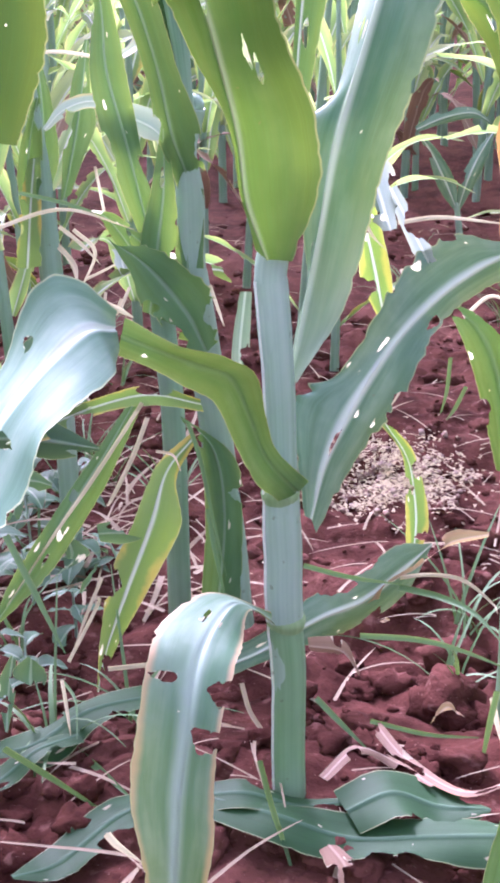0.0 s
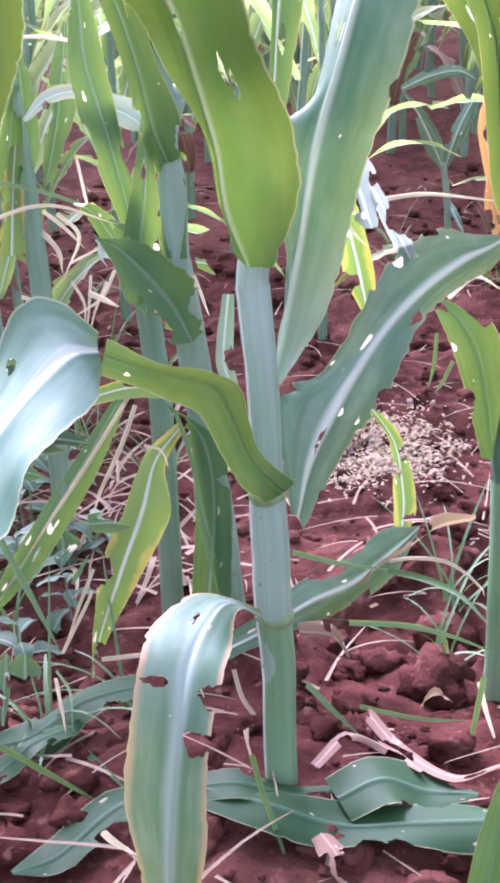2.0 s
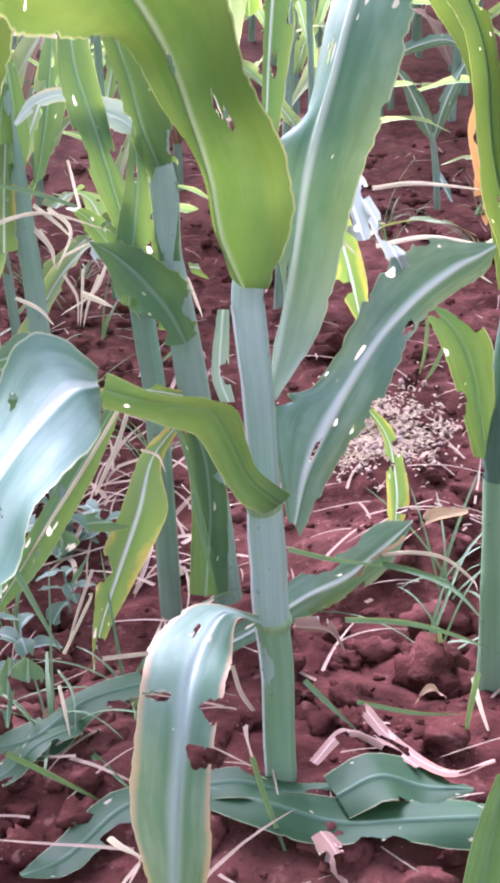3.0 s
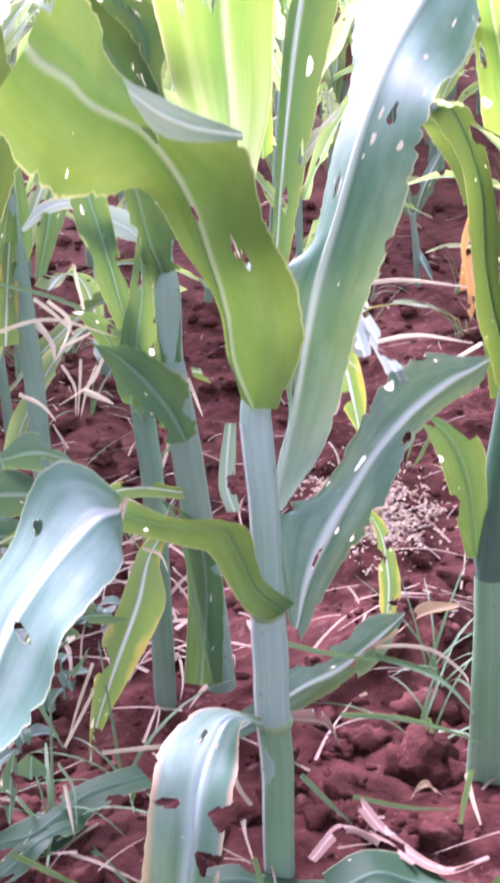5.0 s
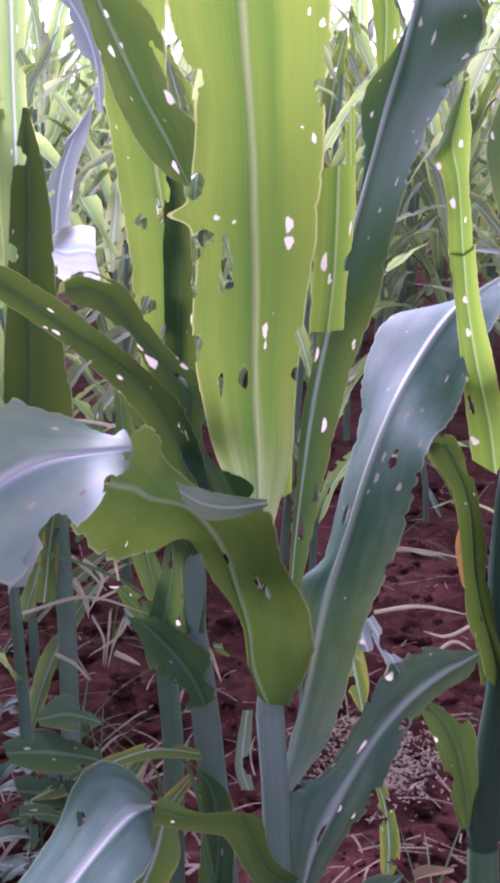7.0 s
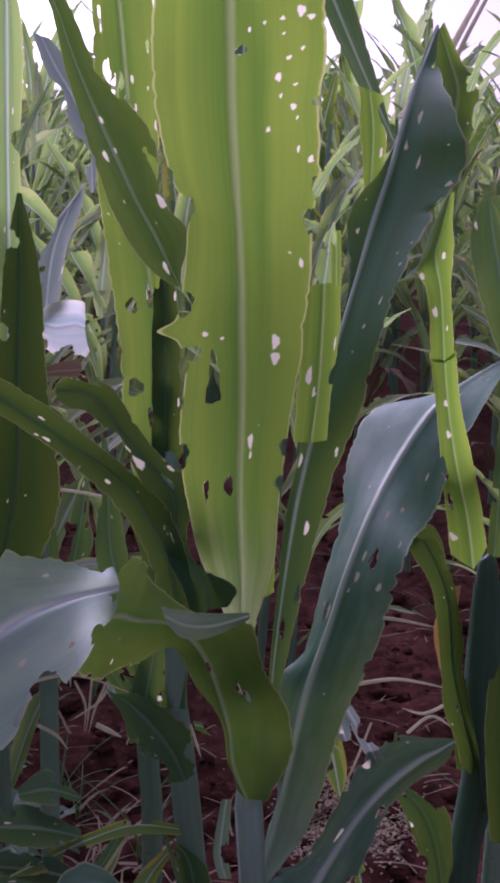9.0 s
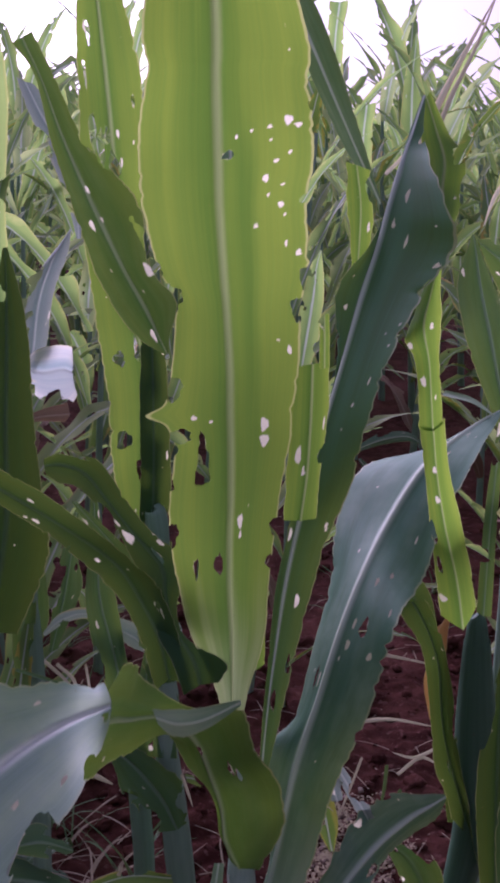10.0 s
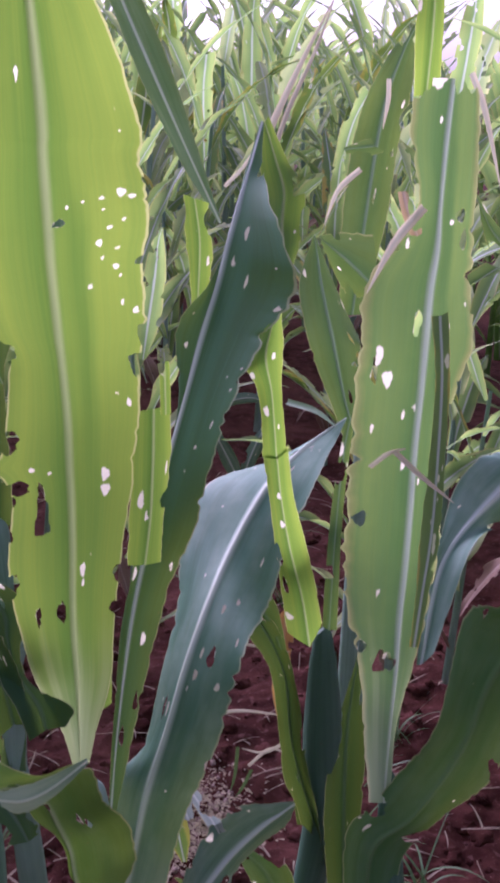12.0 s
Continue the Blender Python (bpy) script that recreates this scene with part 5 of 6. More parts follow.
blade(seedling,
    [(.37, 1.7, .01, .006, 180, 23, .006, 0, -2),
     (.381, 1.66, -.014, .009, 180, -13, .008, 0, 33),
     (.392, 1.64, -.035, .002, 180, 2, .002, 0, 26)],
    waxy_leaf, .2, .003, [], .04, shots=1, bites=1)
blade(seedling,
    [(.272, 1.73, .229, .007, 180, 70, .005, 0, -62),
     (.327, 1.73, .252, .014, 180, 79, .012, 0, -78),
     (.381, 1.73, .261, .01, 180, 88, .011, 0, -76),
     (.417, 1.73, .244, .005, 180, 61, .003, 0, -43)],
    waxy_leaf, .2, .003, [], .04, shots=1, bites=1)
blade(qplant,
    [(.133, -.11, .095, .005, 180, -8, .006, 0, -2),
     (.128, -.115, .056, .011, 180, -10, .015, 0, -2),
     (.123, -.12, .016, .015, 180, -16, .022, 0, -8),
     (.121, -.12, -.052, .02, 180, 2, .02, 0, -2),
     (.121, -.115, -.143, .001, 180, 2, .001, 0, -2)],
    leaf_mid, .12, .003, [], .02, shots=1, bites=0)

sheath(main, [(0, 0, -.005, .0101), (-.001, 0, .029, .0101), (-.001, 0, .064, .0101), (-.001, 0, .098, .0101), (-.004, 0, .132, .0109)], stalk_base, .001, True)
sheath(main, [(-.004, 0, .136, .0109), (-.005, 0, .158, .0109), (-.005, 0, .179, .0109), (-.006, 0, .201, .0109), (-.007, 0, .222, .0101)], stalk_mat, .001, True)
sheath(main, [(-.007, 0, .226, .0101), (-.007, 0, .26, .0084), (-.008, 0, .293, .0084), (-.01, 0, .327, .0084), (-.013, 0, .36, .0092)], stalk_mat, .001, True)
stalk_node(main, -.003, 0, .134, .0115)
stalk_node(main, -.007, 0, .224, .0108)
sheath(rplant, [(.187, .153, -.06, .014), (.186, .151, -.005, .013), (.184, .149, .05, .013), (.181, .147, .105, .012), (.177, .145, .16, .012)], stalk_base)
sheath(rplant, [(.177, .144, .17, .012), (.176, .134, .25, .011), (.183, .124, .33, .014), (.177, .12, .41, .014), (.171, .113, .49, .009)], stalk_shaded)
sheath(bplant, [(-.042, .27, -.029, .011), (-.045, .27, .003, .011), (-.048, .27, .035, .012), (-.051, .27, .068, .012), (-.054, .27, .1, .012)])
sheath(bplant, [(-.055, .27, .11, .012), (-.06, .269, .158, .011), (-.065, .268, .205, .011), (-.07, .267, .253, .01), (-.076, .266, .3, .01)])
stalk(bgplant_right, [(.262, .36, 0, .011), (.258, .35, .3, .010), (.25, .335, .6, .006)])
stalk(lplant, [(-.26, .1, 0, .012), (-.262, .1, .4, .011), (-.25, .1, .75, .008), (-.205, .1, .97, .004)])

# ---- fallen and withered leaves ----
tagged(blade(None,
    [(.083, .26, .171, .013, 180, 39, .011, 0, -27),
     (.104, .26, .136, .008, 180, 45, .008, 0, 45),
     (.112, .256, .09, .009, 180, 0, .011, 0, -5),
     (.112, .255, .059, .008, 180, 23, .008, 0, 23),
     (.112, .255, .05, .002, 180, 0, .002, 0, 0)],
    leaf_yellow, .25, .003, []), "yellow-edged withered leaf hanging over soil", "leaf", "fallen leaves")
tagged(blade(None,
    [(-.054, .12, .019, .011, 180, 56, .011, 0, -49),
     (-.02, .15, .017, .015, 180, 74, .011, 0, -49),
     (.027, .18, .03, .018, 180, 61, .021, 0, -76),
     (.064, .2, .036, .028, 0, 77, .04, 180, -77),
     (.095, .21, .057, .022, 0, 90, .03, 0, -88),
     (.122, .22, .078, .001, 180, 89, .001, 0, -89)],
    waxy_leaf, .2, .004, []), "pale blue-green maize leaf lying on soil", "leaf", "fallen leaves")
tagged(blade(None,
    [(.068, .2, -.053, .004, 0, 0, .003, 180, 0),
     (.071, .2, .002, .006, 0, -31, .006, 180, 31),
     (.076, .2, .044, .005, 0, 37, .007, 180, -45),
     (.106, .2, .065, .006, 0, 72, .007, 180, -45),
     (.133, .2, .089, .008, 0, 90, .005, 0, -90),
     (.165, .2, .097, .002, 0, 90, .002, 0, -90)],
    torn_tan, .3, .006, [], .1), "pinkish tan withered leaf scrap on red soil", "leaf", "fallen leaves")
tagged(blade(None,
    [(-.054, -.025, .012, .015, 63, 0, .015, -117, 0),
     (-.009, -.048, .017, .02, 70, 0, .02, -110, 0),
     (.036, -.057, .007, .02, 81, 0, .02, -99, 0),
     (.083, -.062, .012, .02, 85, 0, .02, -95, 0),
     (.14, -.067, .017, .02, 87, 0, .02, -93, 0),
     (.166, -.067, .007, .002, 90, 0, .002, -90, 0)],
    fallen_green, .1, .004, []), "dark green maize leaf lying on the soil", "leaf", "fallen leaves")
tagged(blade(None,
    [(.037, -.038, .012, .019, 113, 0, .019, -67, 0),
     (.068, -.025, .017, .026, 101, 0, .026, -79, 0),
     (.099, -.026, .007, .026, 81, 0, .026, -99, 0),
     (.132, -.035, .012, .002, 75, 0, .002, -105, 0)],
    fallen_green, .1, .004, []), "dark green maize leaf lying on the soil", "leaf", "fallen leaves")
tagged(blade(None,
    [(-.055, -.022, .012, .013, 82, 0, .013, -98, 0),
     (-.028, -.026, .017, .017, 85, 0, .017, -95, 0),
     (.007, -.027, .007, .017, 89, 0, .017, -91, 0),
     (.038, -.027, .012, .002, 90, 0, .002, -90, 0)],
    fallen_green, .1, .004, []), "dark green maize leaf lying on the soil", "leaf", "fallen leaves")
tagged(blade(None,
    [(-.103, .094, .012, .015, -59, 0, .015, 121, 0),
     (-.148, .067, .017, .02, -56, 0, .02, 124, 0),
     (-.185, .038, .007, .02, -56, 0, .02, 124, 0),
     (-.219, .02, .012, .002, -62, 0, .002, 118, 0)],
    fallen_green, .1, .004, []), "dark green maize leaf lying on the soil", "leaf", "fallen leaves")
tagged(blade(None,
    [(-.082, -.025, .012, .012, -50, 0, .012, 130, 0),
     (-.113, -.051, .017, .016, -48, 0, .016, 132, 0),
     (-.146, -.082, .007, .016, -50, 0, .016, 130, 0),
     (-.171, -.1, .012, .002, -54, 0, .002, 126, 0)],
    fallen_green, .1, .004, []), "dark green maize leaf lying on the soil", "leaf", "fallen leaves")
tagged(blade(None,
    [(-.153, .044, .012, .009, -45, 0, .009, 135, 0),
     (-.178, .019, .017, .012, -47, 0, .012, 133, 0),
     (-.199, .001, .007, .012, -44, 0, .012, 136, 0),
     (-.217, -.022, .012, .002, -38, 0, .002, 142, 0)],
    fallen_green, .1, .004, []), "dark green maize leaf lying on the soil", "leaf", "fallen leaves")
tagged(blade(None,
    [(.023, -.004, .012, .004, 136, 0, .004, -44, 0),
     (.049, .023, .017, .005, 113, 0, .005, -67, 0),
     (.077, .019, .007, .005, 55, 0, .005, -125, 0),
     (.097, -.011, .012, .002, 34, 0, .002, -146, 0)],
    dry, .1, .004, []), "curled brown dead maize leaf lying on soil", "leaf", "fallen leaves")
tagged(blade(None,
    [(.019, .088, .012, .004, 66, 0, .004, -114, 0),
     (.052, .073, .017, .005, 45, 0, .005, -135, 0),
     (.082, .025, .007, .005, 35, 0, .005, -145, 0),
     (.116, -.017, .012, .005, 62, 0, .005, -118, 0),
     (.151, -.012, .017, .002, 98, 0, .002, -82, 0)],
    dry, .1, .004, []), "curled brown dead maize leaf lying on soil", "leaf", "fallen leaves")
tagged(blade(None,
    [(.024, -.07, .012, .007, 20, 0, .007, -160, 0),
     (.033, -.095, .017, .01, 19, 0, .01, -161, 0),
     (.039, -.113, .007, .002, 18, 0, .002, -162, 0)],
    dry, .1, .004, []), "curled brown dead maize leaf lying on soil", "leaf", "fallen leaves")
tagged(blade(None,
    [(.249, .6, .306, .006, 180, -51, .007, 0, 27),
     (.242, .6, .286, .01, 180, 11, .011, 0, 5),
     (.243, .6, .252, .009, 180, -6, .01, 0, -17),
     (.248, .6, .224, .001, 180, 6, .001, 0, -6)],
    rust, .3, .004, []), "rusty orange withered leaf curl over soil", "leaf", "fallen leaves")
tagged(blade(None,
    [(.076, .14, .053, .004, 180, -34, .002, 0, 27),
     (.091, .13, .044, .004, 180, 0, .004, 0, 34),
     (.097, .12, .027, .001, 180, -16, .001, 0, 16)],
    torn_tan, .3, .005, [], .1), "pinkish tan withered leaf scrap on red soil", "leaf", "fallen leaves")
tagged(blade(None,
    [(.017, .14, .028, .006, 180, 81, .006, 0, -81),
     (.044, .14, .023, .009, 180, 72, .011, 0, -85),
     (.057, .13, .008, .002, 180, 79, .002, 0, -79)],
    dry, .3, .005, [], .1), "curled brown dead maize leaf lying on soil", "leaf", "fallen leaves")
tagged(blade(None,
    [(.103, .04, .031, .004, 180, -56, .004, 0, 63),
     (.114, .04, .04, .004, 180, 45, .004, 0, -45),
     (.124, .03, .032, .002, 180, 0, .004, 0, 34),
     (.135, .03, .017, .002, 180, -22, .002, 0, 22)],
    torn_tan, .3, .005, [], .1), "pinkish tan withered leaf scrap on red soil", "leaf", "fallen leaves")
tagged(blade(None,
    [(.08, -.04, -.034, .009, 180, 63, .008, 0, -76),
     (.101, -.05, -.015, .008, 180, 60, .008, 0, -67),
     (.118, -.05, .004, .001, 180, 63, .001, 0, -63)],
    dry, .3, .004, [], .1), "curled brown dead maize leaf lying on soil", "leaf", "fallen leaves")


def thin_blade(points, half_mm, material):
    """One grass blade or straw through the points, tapering to its tip."""
    p = spline(points, 16)
    t = unit(np.gradient(p, axis=0))
    side = unit(np.cross(t, np.array([.15, -.8, .35])))
    k = np.linspace(0, 1, 16)[:, None]
    w = half_mm * .001 * np.minimum(1, 1.15 - k ** 2)
    fold = np.cross(side, t) * w * .5
    vs = np.stack([p - side * w + fold, p, p + side * w + fold], 1).reshape(-1, 3)
    fs = [(3 * i + j, 3 * i + 3 + j, 3 * i + 4 + j, 3 * i + 1 + j) for i in range(15) for j in (0, 1)]
    uv = [(i * .01, v) for i in range(16) for v in (-1, 0, 1)]
    straw = material is straw_mat
    ob = new("straw_blade" if straw else "grass_blade", mesh_from("blade", vs, fs, uv, material, {"rib": [.01] * len(vs)}))
    return tagged(ob, "pale dry grass straw over red soil" if straw else "narrow green grass blade over red soil", "grass", "loose blades")


def broad_weed(x, y, size, count, seed):
    """A low weed: a thin stem with pairs of oval pointed leaves."""
    rng = random.Random(seed)
    z = ground_height(x, y) - .004
    ob = tagged(new("broadleaf_weed"), "low blue-green broadleaf weed growing in red soil", "weed", "weeds")
    ob.location = (x, y, z)
    lean = rng.uniform(-.3, .3), rng.uniform(-.3, .3)
    tall = size * rng.uniform(1.3, 1.9)
    child("stem", tube_mesh("stem", [(x + lean[0] * tall * k * k, y + lean[1] * tall * k * k, z + tall * k, .0018 * (1 - .5 * k)) for k in (0, .3, .6, 1)], stalk_mat, 8, 3), ob)
    az = rng.uniform(0, 6.3)
    for i in range(count):
        k = .3 + .7 * i / max(1, count - 1)
        az += 2.4
        base = Vector((x + lean[0] * tall * k * k, y + lean[1] * tall * k * k, z + tall * k))
        length, pitch = size * rng.uniform(.7, 1.15), rng.uniform(.1, .7)
        st, p = [], base
        for j in range(7):
            q = j / 6
            w = length * .27 * max(.02, math.sin(math.pi * min(1, max(0, (q - .12) / .88)) ** .8)) + .0007
            e = rng.uniform(-10, 10)
            st.append((p.x, p.y, p.z, w, degrees_of(az) - 90, -e, w, degrees_of(az) + 90, e))
            p = p + Vector((math.cos(az) * math.cos(pitch), math.sin(az) * math.cos(pitch), math.sin(pitch))) * (length / 6)
            pitch -= .22
        child("leaf", blade_mesh("leaf", st, weed_leaf, .2, .0015, (), .004, 10, 3, 1, seed * 31 + i), ob)
    return ob


def degrees_of(a):
    return a * 180 / math.pi


for n, (x, y, size, count) in enumerate(((-.23, .22, .04, 6), (-.25, .36, .05, 8), (-.22, .43, .05, 8), (-.17, .43, .04, 6), (-.28, .50, .05, 8),
                                         (-.29, .60, .055, 8), (-.25, .57, .05, 7), (-.33, .75, .05, 7), (-.20, .31, .035, 6), (-.30, .40, .05, 7))):
    broad_weed(x, y, size, count, 40 + n)

# ---- single grass blades and straws ----
thin_blade([(.047, .08, .377), (.052, .08, .368), (.061, .08, .359)], 1.104, straw_mat)
thin_blade([(-.182, -.05, .07), (-.155, -.035, .034), (-.118, -.02, -.011)], 2.067, grass_leaf)
thin_blade([(-.02, -.06, .069), (-.012, -.063, .035), (-.003, -.067, .005), (.007, -.07, -.036)], 1.804, grass_leaf)
thin_blade([(-.159, .06, -.011), (-.134, .02, 0), (-.106, -.02, .006)], 2.894, grass_leaf)
thin_blade([(-.173, .1, .022), (-.157, .065, .027), (-.151, .03, .018)], 1.13, grass_leaf)
thin_blade([(-.231, .35, .349), (-.185, .333, .342), (-.141, .317, .328), (-.112, .3, .313)], 1.767, grass_leaf)
thin_blade([(.094, .2, .048), (.124, .173, .054), (.147, .147, .054), (.165, .12, .044)], 2.645, grass_leaf)
thin_blade([(.013, .17, .084), (.049, .16, .079), (.089, .15, .078)], 2.059, grass_leaf)
thin_blade([(.054, .1, .062), (.096, .093, .063), (.129, .087, .057), (.162, .08, .046)], 2.191, grass_leaf)
thin_blade([(.021, .08, .02), (.039, .065, .008), (.059, .05, -.005)], 2.19, grass_leaf)
thin_blade([(.06, .06, .014), (.102, .055, .006), (.138, .05, .007)], 1.743, grass_leaf)
thin_blade([(.094, .2, .057), (.116, .185, .068), (.141, .17, .071), (.162, .155, .059), (.164, .14, .058)], 1.676, straw_mat)
thin_blade([(-.122, .3, .161), (-.132, .267, .138), (-.148, .233, .112), (-.147, .2, .123)], 2, straw_mat)
thin_blade([(-.146, .15, .083), (-.156, .125, .063), (-.165, .1, .041)], 1.363, straw_mat)
thin_blade([(-.036, .12, .006), (-.029, .1, -.007), (-.014, .08, -.019), (-.014, .06, -.019)], 1.83, straw_mat)
thin_blade([(.146, .04, .054), (.142, .04, .02), (.139, .04, -.016)], 2.414, grass_leaf)
thin_blade([(.145, .05, .042), (.151, .05, .017), (.163, .05, -.02)], 2.006, straw_mat)
thin_blade([(-.211, .5, .286), (-.189, .49, .265), (-.205, .48, .228)], 2.024, straw_mat)
thin_blade([(-.235, .45, .298), (-.201, .425, .271), (-.193, .4, .257)], 2.503, straw_mat)
thin_blade([(-.067, .24, .101), (-.06, .22, .068), (-.049, .2, .024)], 2.182, grass_leaf)
thin_blade([(-.082, .24, .18), (-.071, .227, .15), (-.061, .213, .104), (-.05, .2, .058)], 1.906, grass_leaf)
thin_blade([(.118, .55, .282), (.161, .525, .292), (.229, .5, .289)], 2.387, straw_mat)
thin_blade([(.142, .5, .173), (.12, .475, .127), (.104, .45, .112)], 1.473, straw_mat)
thin_blade([(.18, .55, .136), (.178, .55, .097), (.173, .55, .071)], 2.205, grass_leaf)
thin_blade([(.199, .55, .103), (.188, .55, .077), (.18, .55, .064)], 2.211, grass_leaf)
thin_blade([(-.06, .35, .205), (-.077, .325, .204), (-.093, .3, .198)], 2.306, grass_leaf)
thin_blade([(-.108, -.12, .063), (-.103, -.11, .045), (-.091, -.1, .024)], 2.236, straw_mat)
thin_blade([(.106, .4, .267), (.153, .4, .274), (.207, .4, .265)], 2.146, straw_mat)
thin_blade([(.109, .2, .845), (.13, .233, .886), (.157, .267, .933), (.19, .3, .988)], 2.97, straw_mat)
thin_blade([(.126, .2, .862), (.143, .233, .899), (.17, .267, .947), (.193, .3, .996)], 1.982, straw_mat)
thin_blade([(.094, .22, .842), (.107, .22, .856), (.121, .22, .877)], 1.577, straw_mat)
thin_blade([(.162, -.08, .86), (.144, -.09, .842), (.128, -.1, .816)], 2.529, straw_mat)
thin_blade([(.154, -.09, .723), (.165, -.105, .714), (.181, -.12, .703)], 1.779, straw_mat)
thin_blade([(.192, -.05, .931), (.204, -.045, .91), (.22, -.04, .868)], 2.4, straw_mat)
thin_blade([(.296, .5, .929), (.297, .5, .907), (.294, .5, .88)], 2.697, straw_mat)
thin_blade([(.248, .4, .846), (.227, .4, .825), (.216, .4, .793)], 2.741, straw_mat)
thin_blade([(.159, .25, .659), (.178, .225, .658), (.192, .2, .651)], 2.905, grass_leaf)
thin_blade([(.137, -.1, .718), (.144, -.11, .729), (.151, -.12, .735)], 1.429, straw_mat)
thin_blade([(-.113, .19, .215), (-.149, .17, .163), (-.178, .15, .125), (-.218, .13, .069)], 1.596, straw_mat)
thin_blade([(-.206, .1, .145), (-.182, .075, .11), (-.159, .05, .077)], 2.548, grass_leaf)
thin_blade([(-.225, .5, .289), (-.203, .49, .274), (-.183, .48, .256)], 2.027, straw_mat)
thin_blade([(-.222, .5, .264), (-.211, .49, .248), (-.207, .48, .23)], 1.745, straw_mat)
thin_blade([(-.202, .5, .235), (-.181, .5, .245), (-.159, .5, .257)], 1.459, straw_mat)
thin_blade([(-.202, .5, .216), (-.187, .475, .2), (-.185, .45, .179)], 1.465, straw_mat)
thin_blade([(-.182, .5, .222), (-.182, .475, .2), (-.183, .45, .178)], 1.46, straw_mat)
thin_blade([(-.166, .5, .215), (-.176, .475, .194), (-.18, .45, .177)], 1.459, straw_mat)
thin_blade([(-.157, .5, .227), (-.17, .475, .205), (-.201, .45, .191)], 1.745, straw_mat)
thin_blade([(-.15, .3, .339), (-.156, .3, .378), (-.155, .3, .365)], 1.19, straw_mat)
thin_blade([(-.062, .25, .293), (-.056, .25, .274), (-.051, .25, .259)], 1.376, straw_mat)
thin_blade([(-.167, .1, .038), (-.142, .1, .088), (-.143, .1, .093)], 1.342, straw_mat)
thin_blade([(-.137, .1, .032), (-.092, .09, .044), (-.061, .08, .055)], 1.787, straw_mat)
thin_blade([(-.098, .14, .195), (-.084, .12, .2), (-.077, .1, .196)], 1.056, straw_mat)
thin_blade([(-.148, -.02, .101), (-.145, -.025, .079), (-.143, -.03, .065)], 1.165, straw_mat)
thin_blade([(-.148, .45, .449), (-.217, .45, .458), (-.288, .45, .441)], 1.827, straw_mat)
thin_blade([(-.212, .3, .263), (-.193, .3, .252), (-.182, .3, .237)], 1.706, straw_mat)
thin_blade([(-.155, .3, .265), (-.141, .3, .258), (-.13, .3, .252)], 2.534, straw_mat)
thin_blade([(-.223, .2, .347), (-.167, .2, .363), (-.114, .2, .348)], 1.52, straw_mat)
thin_blade([(.193, .3, .3), (.165, .3, .285), (.142, .3, .29)], 1.736, straw_mat)
thin_blade([(.158, .35, .238), (.181, .35, .257), (.205, .35, .245)], 1.836, straw_mat)
thin_blade([(.31, .4, .33), (.32, .4, .363), (.325, .4, .376)], 1.559, straw_mat)

# ---- the field behind: taller maize of the same stand ----
def arc_stations(rng, z0, r0, az, length, width, rise, droop, twist=0.0, n=8, stub=False):
    """A blade that leaves the stalk at height z0, climbs at the angle rise and bends over by droop."""
    out, p = [], Vector((math.cos(az) * r0, math.sin(az) * r0, z0))
    pitch, h = rise, az
    for i in range(n):
        k = i / (n - 1)
        w = width * .5 * min(1, .35 + 2.6 * k) * (max(0, 1 - k ** 2.6) if not stub else 1) + .0015
        s = degrees_of(h) + 90 + twist * k
        t = rng.uniform(-12, 12) * k
        out.append((p.x, p.y, p.z, w, s + 180, -t, w, s, t))
        d = Vector((math.cos(h) * math.cos(pitch), math.sin(h) * math.cos(pitch), math.sin(pitch)))
        p = p + d * (length / (n - 1))
        pitch -= droop * (.3 + 1.4 * k) / (n - 1)
        h += rng.uniform(-.08, .08)
    return out


def field_plant(seed, tall, step=.015, across=6):
    rng = random.Random(seed)
    ob = plant_at(0, 0, 0, "green maize plant with insect-holed ragged leaves in red soil", "maize stand")
    lean = [rng.uniform(-.03, .03) for _ in range(2)]
    top = tall * rng.uniform(.55, .65)
    path = [(lean[0] * k * k, lean[1] * k * k, -.09 + (top + .09) * k, .012 * (1 - .6 * k)) for k in (0, .2, .4, .6, .8, 1)]
    child("stalk", tube_mesh("stalk", path, stalk_green, 10 if across > 4 else 5, 2 if across > 4 else 1), ob)
    az = rng.uniform(0, 6.3)
    for i in range(9):
        k = i / 8
        az += math.pi + rng.uniform(-.6, .6)
        z0 = .10 + (top - .12) * k
        st = arc_stations(rng, z0, .008, az, rng.uniform(.38, .55) * (1 - .25 * abs(k - .5)), rng.uniform(.045, .07) * (.7 + .3 * k),
                          rng.uniform(.75, 1.15) + .3 * k, rng.uniform(1.2, 2.2) * (1.15 - .6 * k), rng.uniform(-60, 60), stub=rng.random() < .12)
        mat = rng.choices((field_leaf, field_pale, leaf_yellow), (70, 24, 6))[0]
        if k < .2 and rng.random() < .35:
            mat = dry
        child("leaf", blade_mesh("leaf", st, mat, .25, .006, (), step, across, 9 if across > 4 else 0, 5 if across > 4 else 2, seed * 20 + i), ob)
    return ob


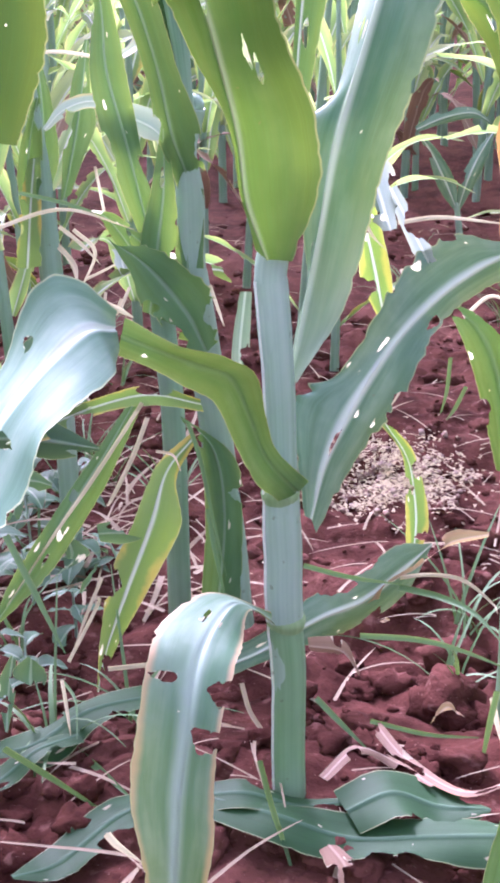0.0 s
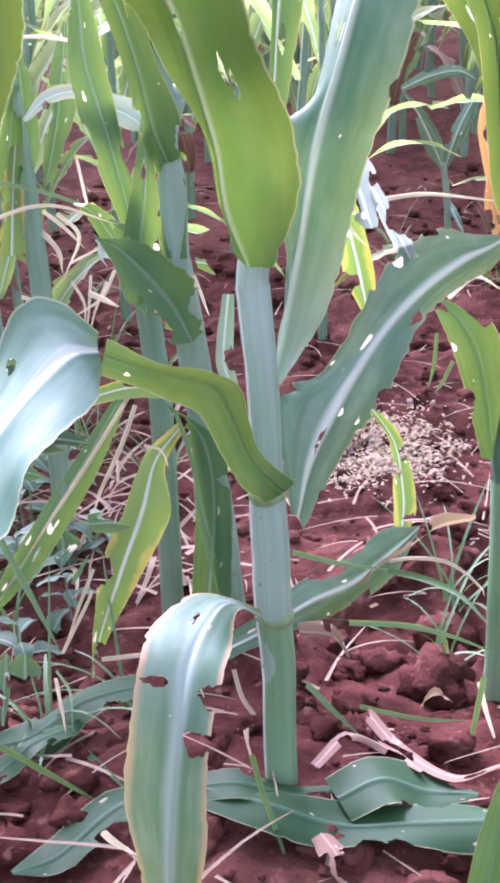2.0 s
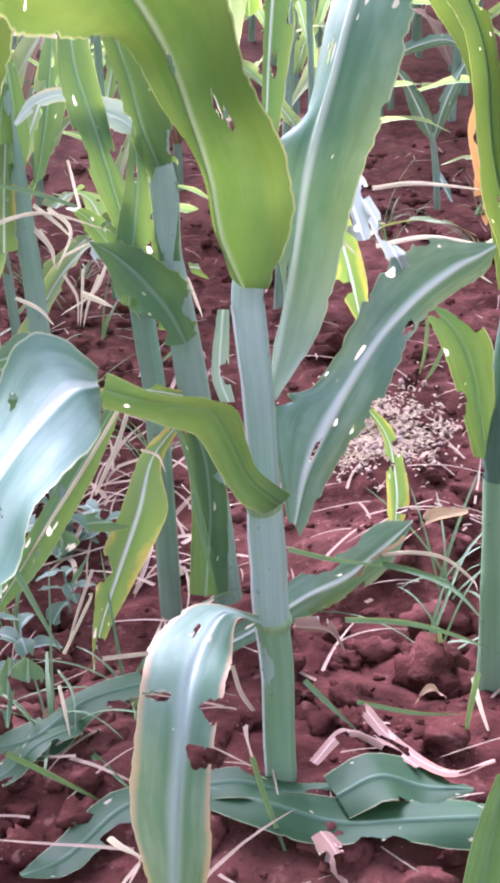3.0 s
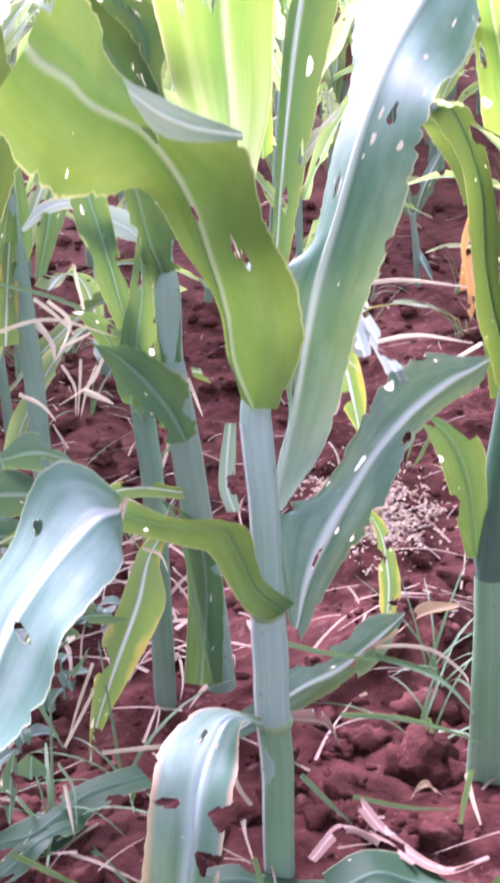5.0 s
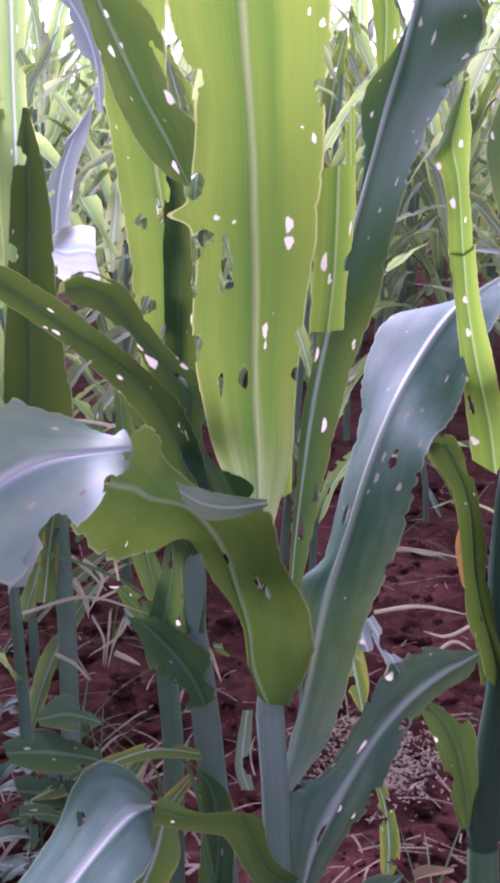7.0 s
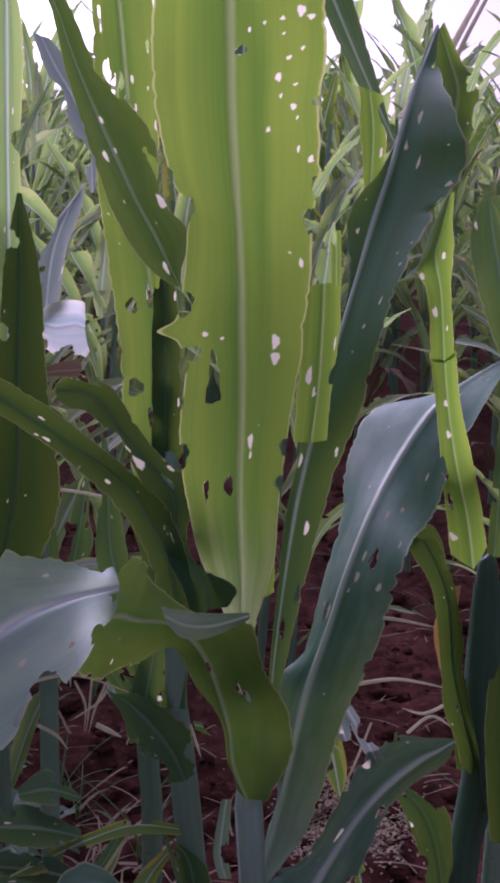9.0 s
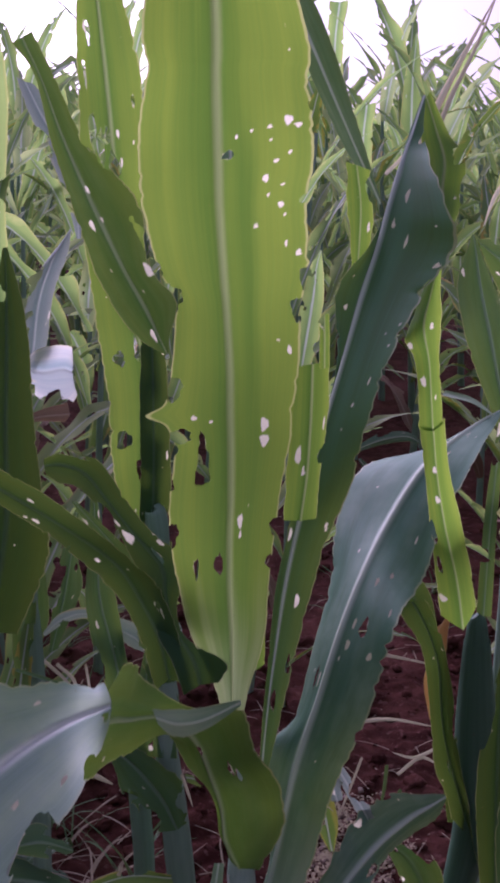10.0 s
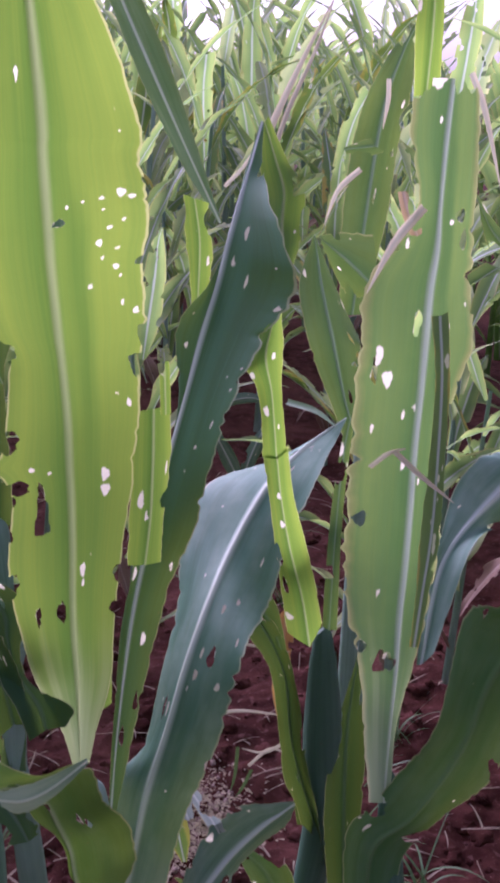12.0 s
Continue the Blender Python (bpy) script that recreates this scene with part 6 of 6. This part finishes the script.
def far_maize(spots, rng):
    """The stand beyond the plants that can be told apart, as one mesh."""
    kinds = []
    for i in range(4):
        ob = field_plant(300 + i, rng.uniform(1.25, 1.5), .06, 2)
        vs, fs, uv, count = [], [], [], 0
        for part in ob.children:
            me = part.data
            v = np.empty(len(me.vertices) * 3)
            me.vertices.foreach_get("co", v)
            f = np.array([p.vertices[:] for p in me.polygons])
            t = np.empty(len(me.loops) * 2)
            me.uv_layers[0].data.foreach_get("uv", t)
            pv = np.zeros((len(me.vertices), 2))
            pv[f.ravel()] = t.reshape(-1, 2)
            vs.append(v.reshape(-1, 3)), fs.append(f + count), uv.append(pv)
            count += len(me.vertices)
        kinds.append((np.vstack(vs), np.vstack(fs), np.vstack(uv)))
        for part in list(ob.children):
            bpy.data.objects.remove(part)
        bpy.data.objects.remove(ob)
    vs, fs, uv, count = [], [], [], 0
    for x, y in spots:
        v, f, t = kinds[rng.randrange(4)]
        m = np.array(pose(x, y, ground_height(x, y), rng.uniform(-4, 4), rng.uniform(-4, 4), rng.uniform(0, 360)).to_3x3()) * rng.uniform(.95, 1.22)
        vs.append(v @ m.T + (x, y, ground_height(x, y))), fs.append(f + count), uv.append(t)
        count += len(v)
    me = mesh_from("distant_maize", np.vstack(vs), np.vstack(fs), np.vstack(uv), field_leaf, {"rib": np.full(count, .01)})
    tagged(new("distant_maize", me), "dense green maize stand stretching to the horizon", "maize field", kind="stuff")


def build_field():
    rng = random.Random(21)
    kinds = [field_plant(100 + i, rng.uniform(1.2, 1.5)) for i in range(9)]
    spots = []
    y = .75
    while y < 22:
        half = .5 + .25 * y
        x = -half + rng.uniform(0, .2)
        while x < half:
            px, py = x + rng.uniform(-.08, .08), y + rng.uniform(-.13, .13)
            lane = .12 < px < .30 + .16 * py and py < 2.3 or -.25 < px < .12 and py < 1.0
            if not lane:
                spots.append((px, py))
            x += rng.uniform(.17, .27) * (1 + .04 * y)
        y += rng.uniform(.24, .36) * (1 + .04 * y)
    near = [p for p in spots if p[1] < 5.5][:230]
    far = [p for p in spots if p not in near]
    # the stand goes on unseen beside and behind the camera, to cut skylight
    for _ in range(2800):
        x, y = rng.uniform(-9, 9), rng.uniform(-8, 9)
        if y > .3 and abs(x) < .6 + .27 * y or y <= .3 and math.hypot(x / .95, (y + .6) / 1.05) < 1:
            continue
        if rng.random() < 1.4 / (1 + .12 * math.hypot(x, y) ** 2) + .15:
            far.append((x, y))
    far_maize(far, rng)
    # side plants, most of them unseen, added to dim the light
    near += [(.45, .95), (-.30, .60), (-.75, -.1), (-.62, .45), (-.9, -.7), (.8, -.3), (.72, .35), (.95, -.9), (.75, .8)]
    for i, (x, y) in enumerate(near):
        k = rng.uniform(.85, 1.12) * (.72 + .43 * smooth(.8, 4.0, math.hypot(x, y)))
        z = ground_height(x, y) + .01
        m = pose(x, y, z, rng.uniform(-4, 4), rng.uniform(-4, 4), rng.uniform(0, 360))
        if i < len(kinds):
            kinds[i].matrix_basis = m @ Matrix.Diagonal((k, k, k, 1))
        else:
            ob = copy_thing(kinds[i % len(kinds)], m)
            ob.scale = (k, k, k)


build_field()
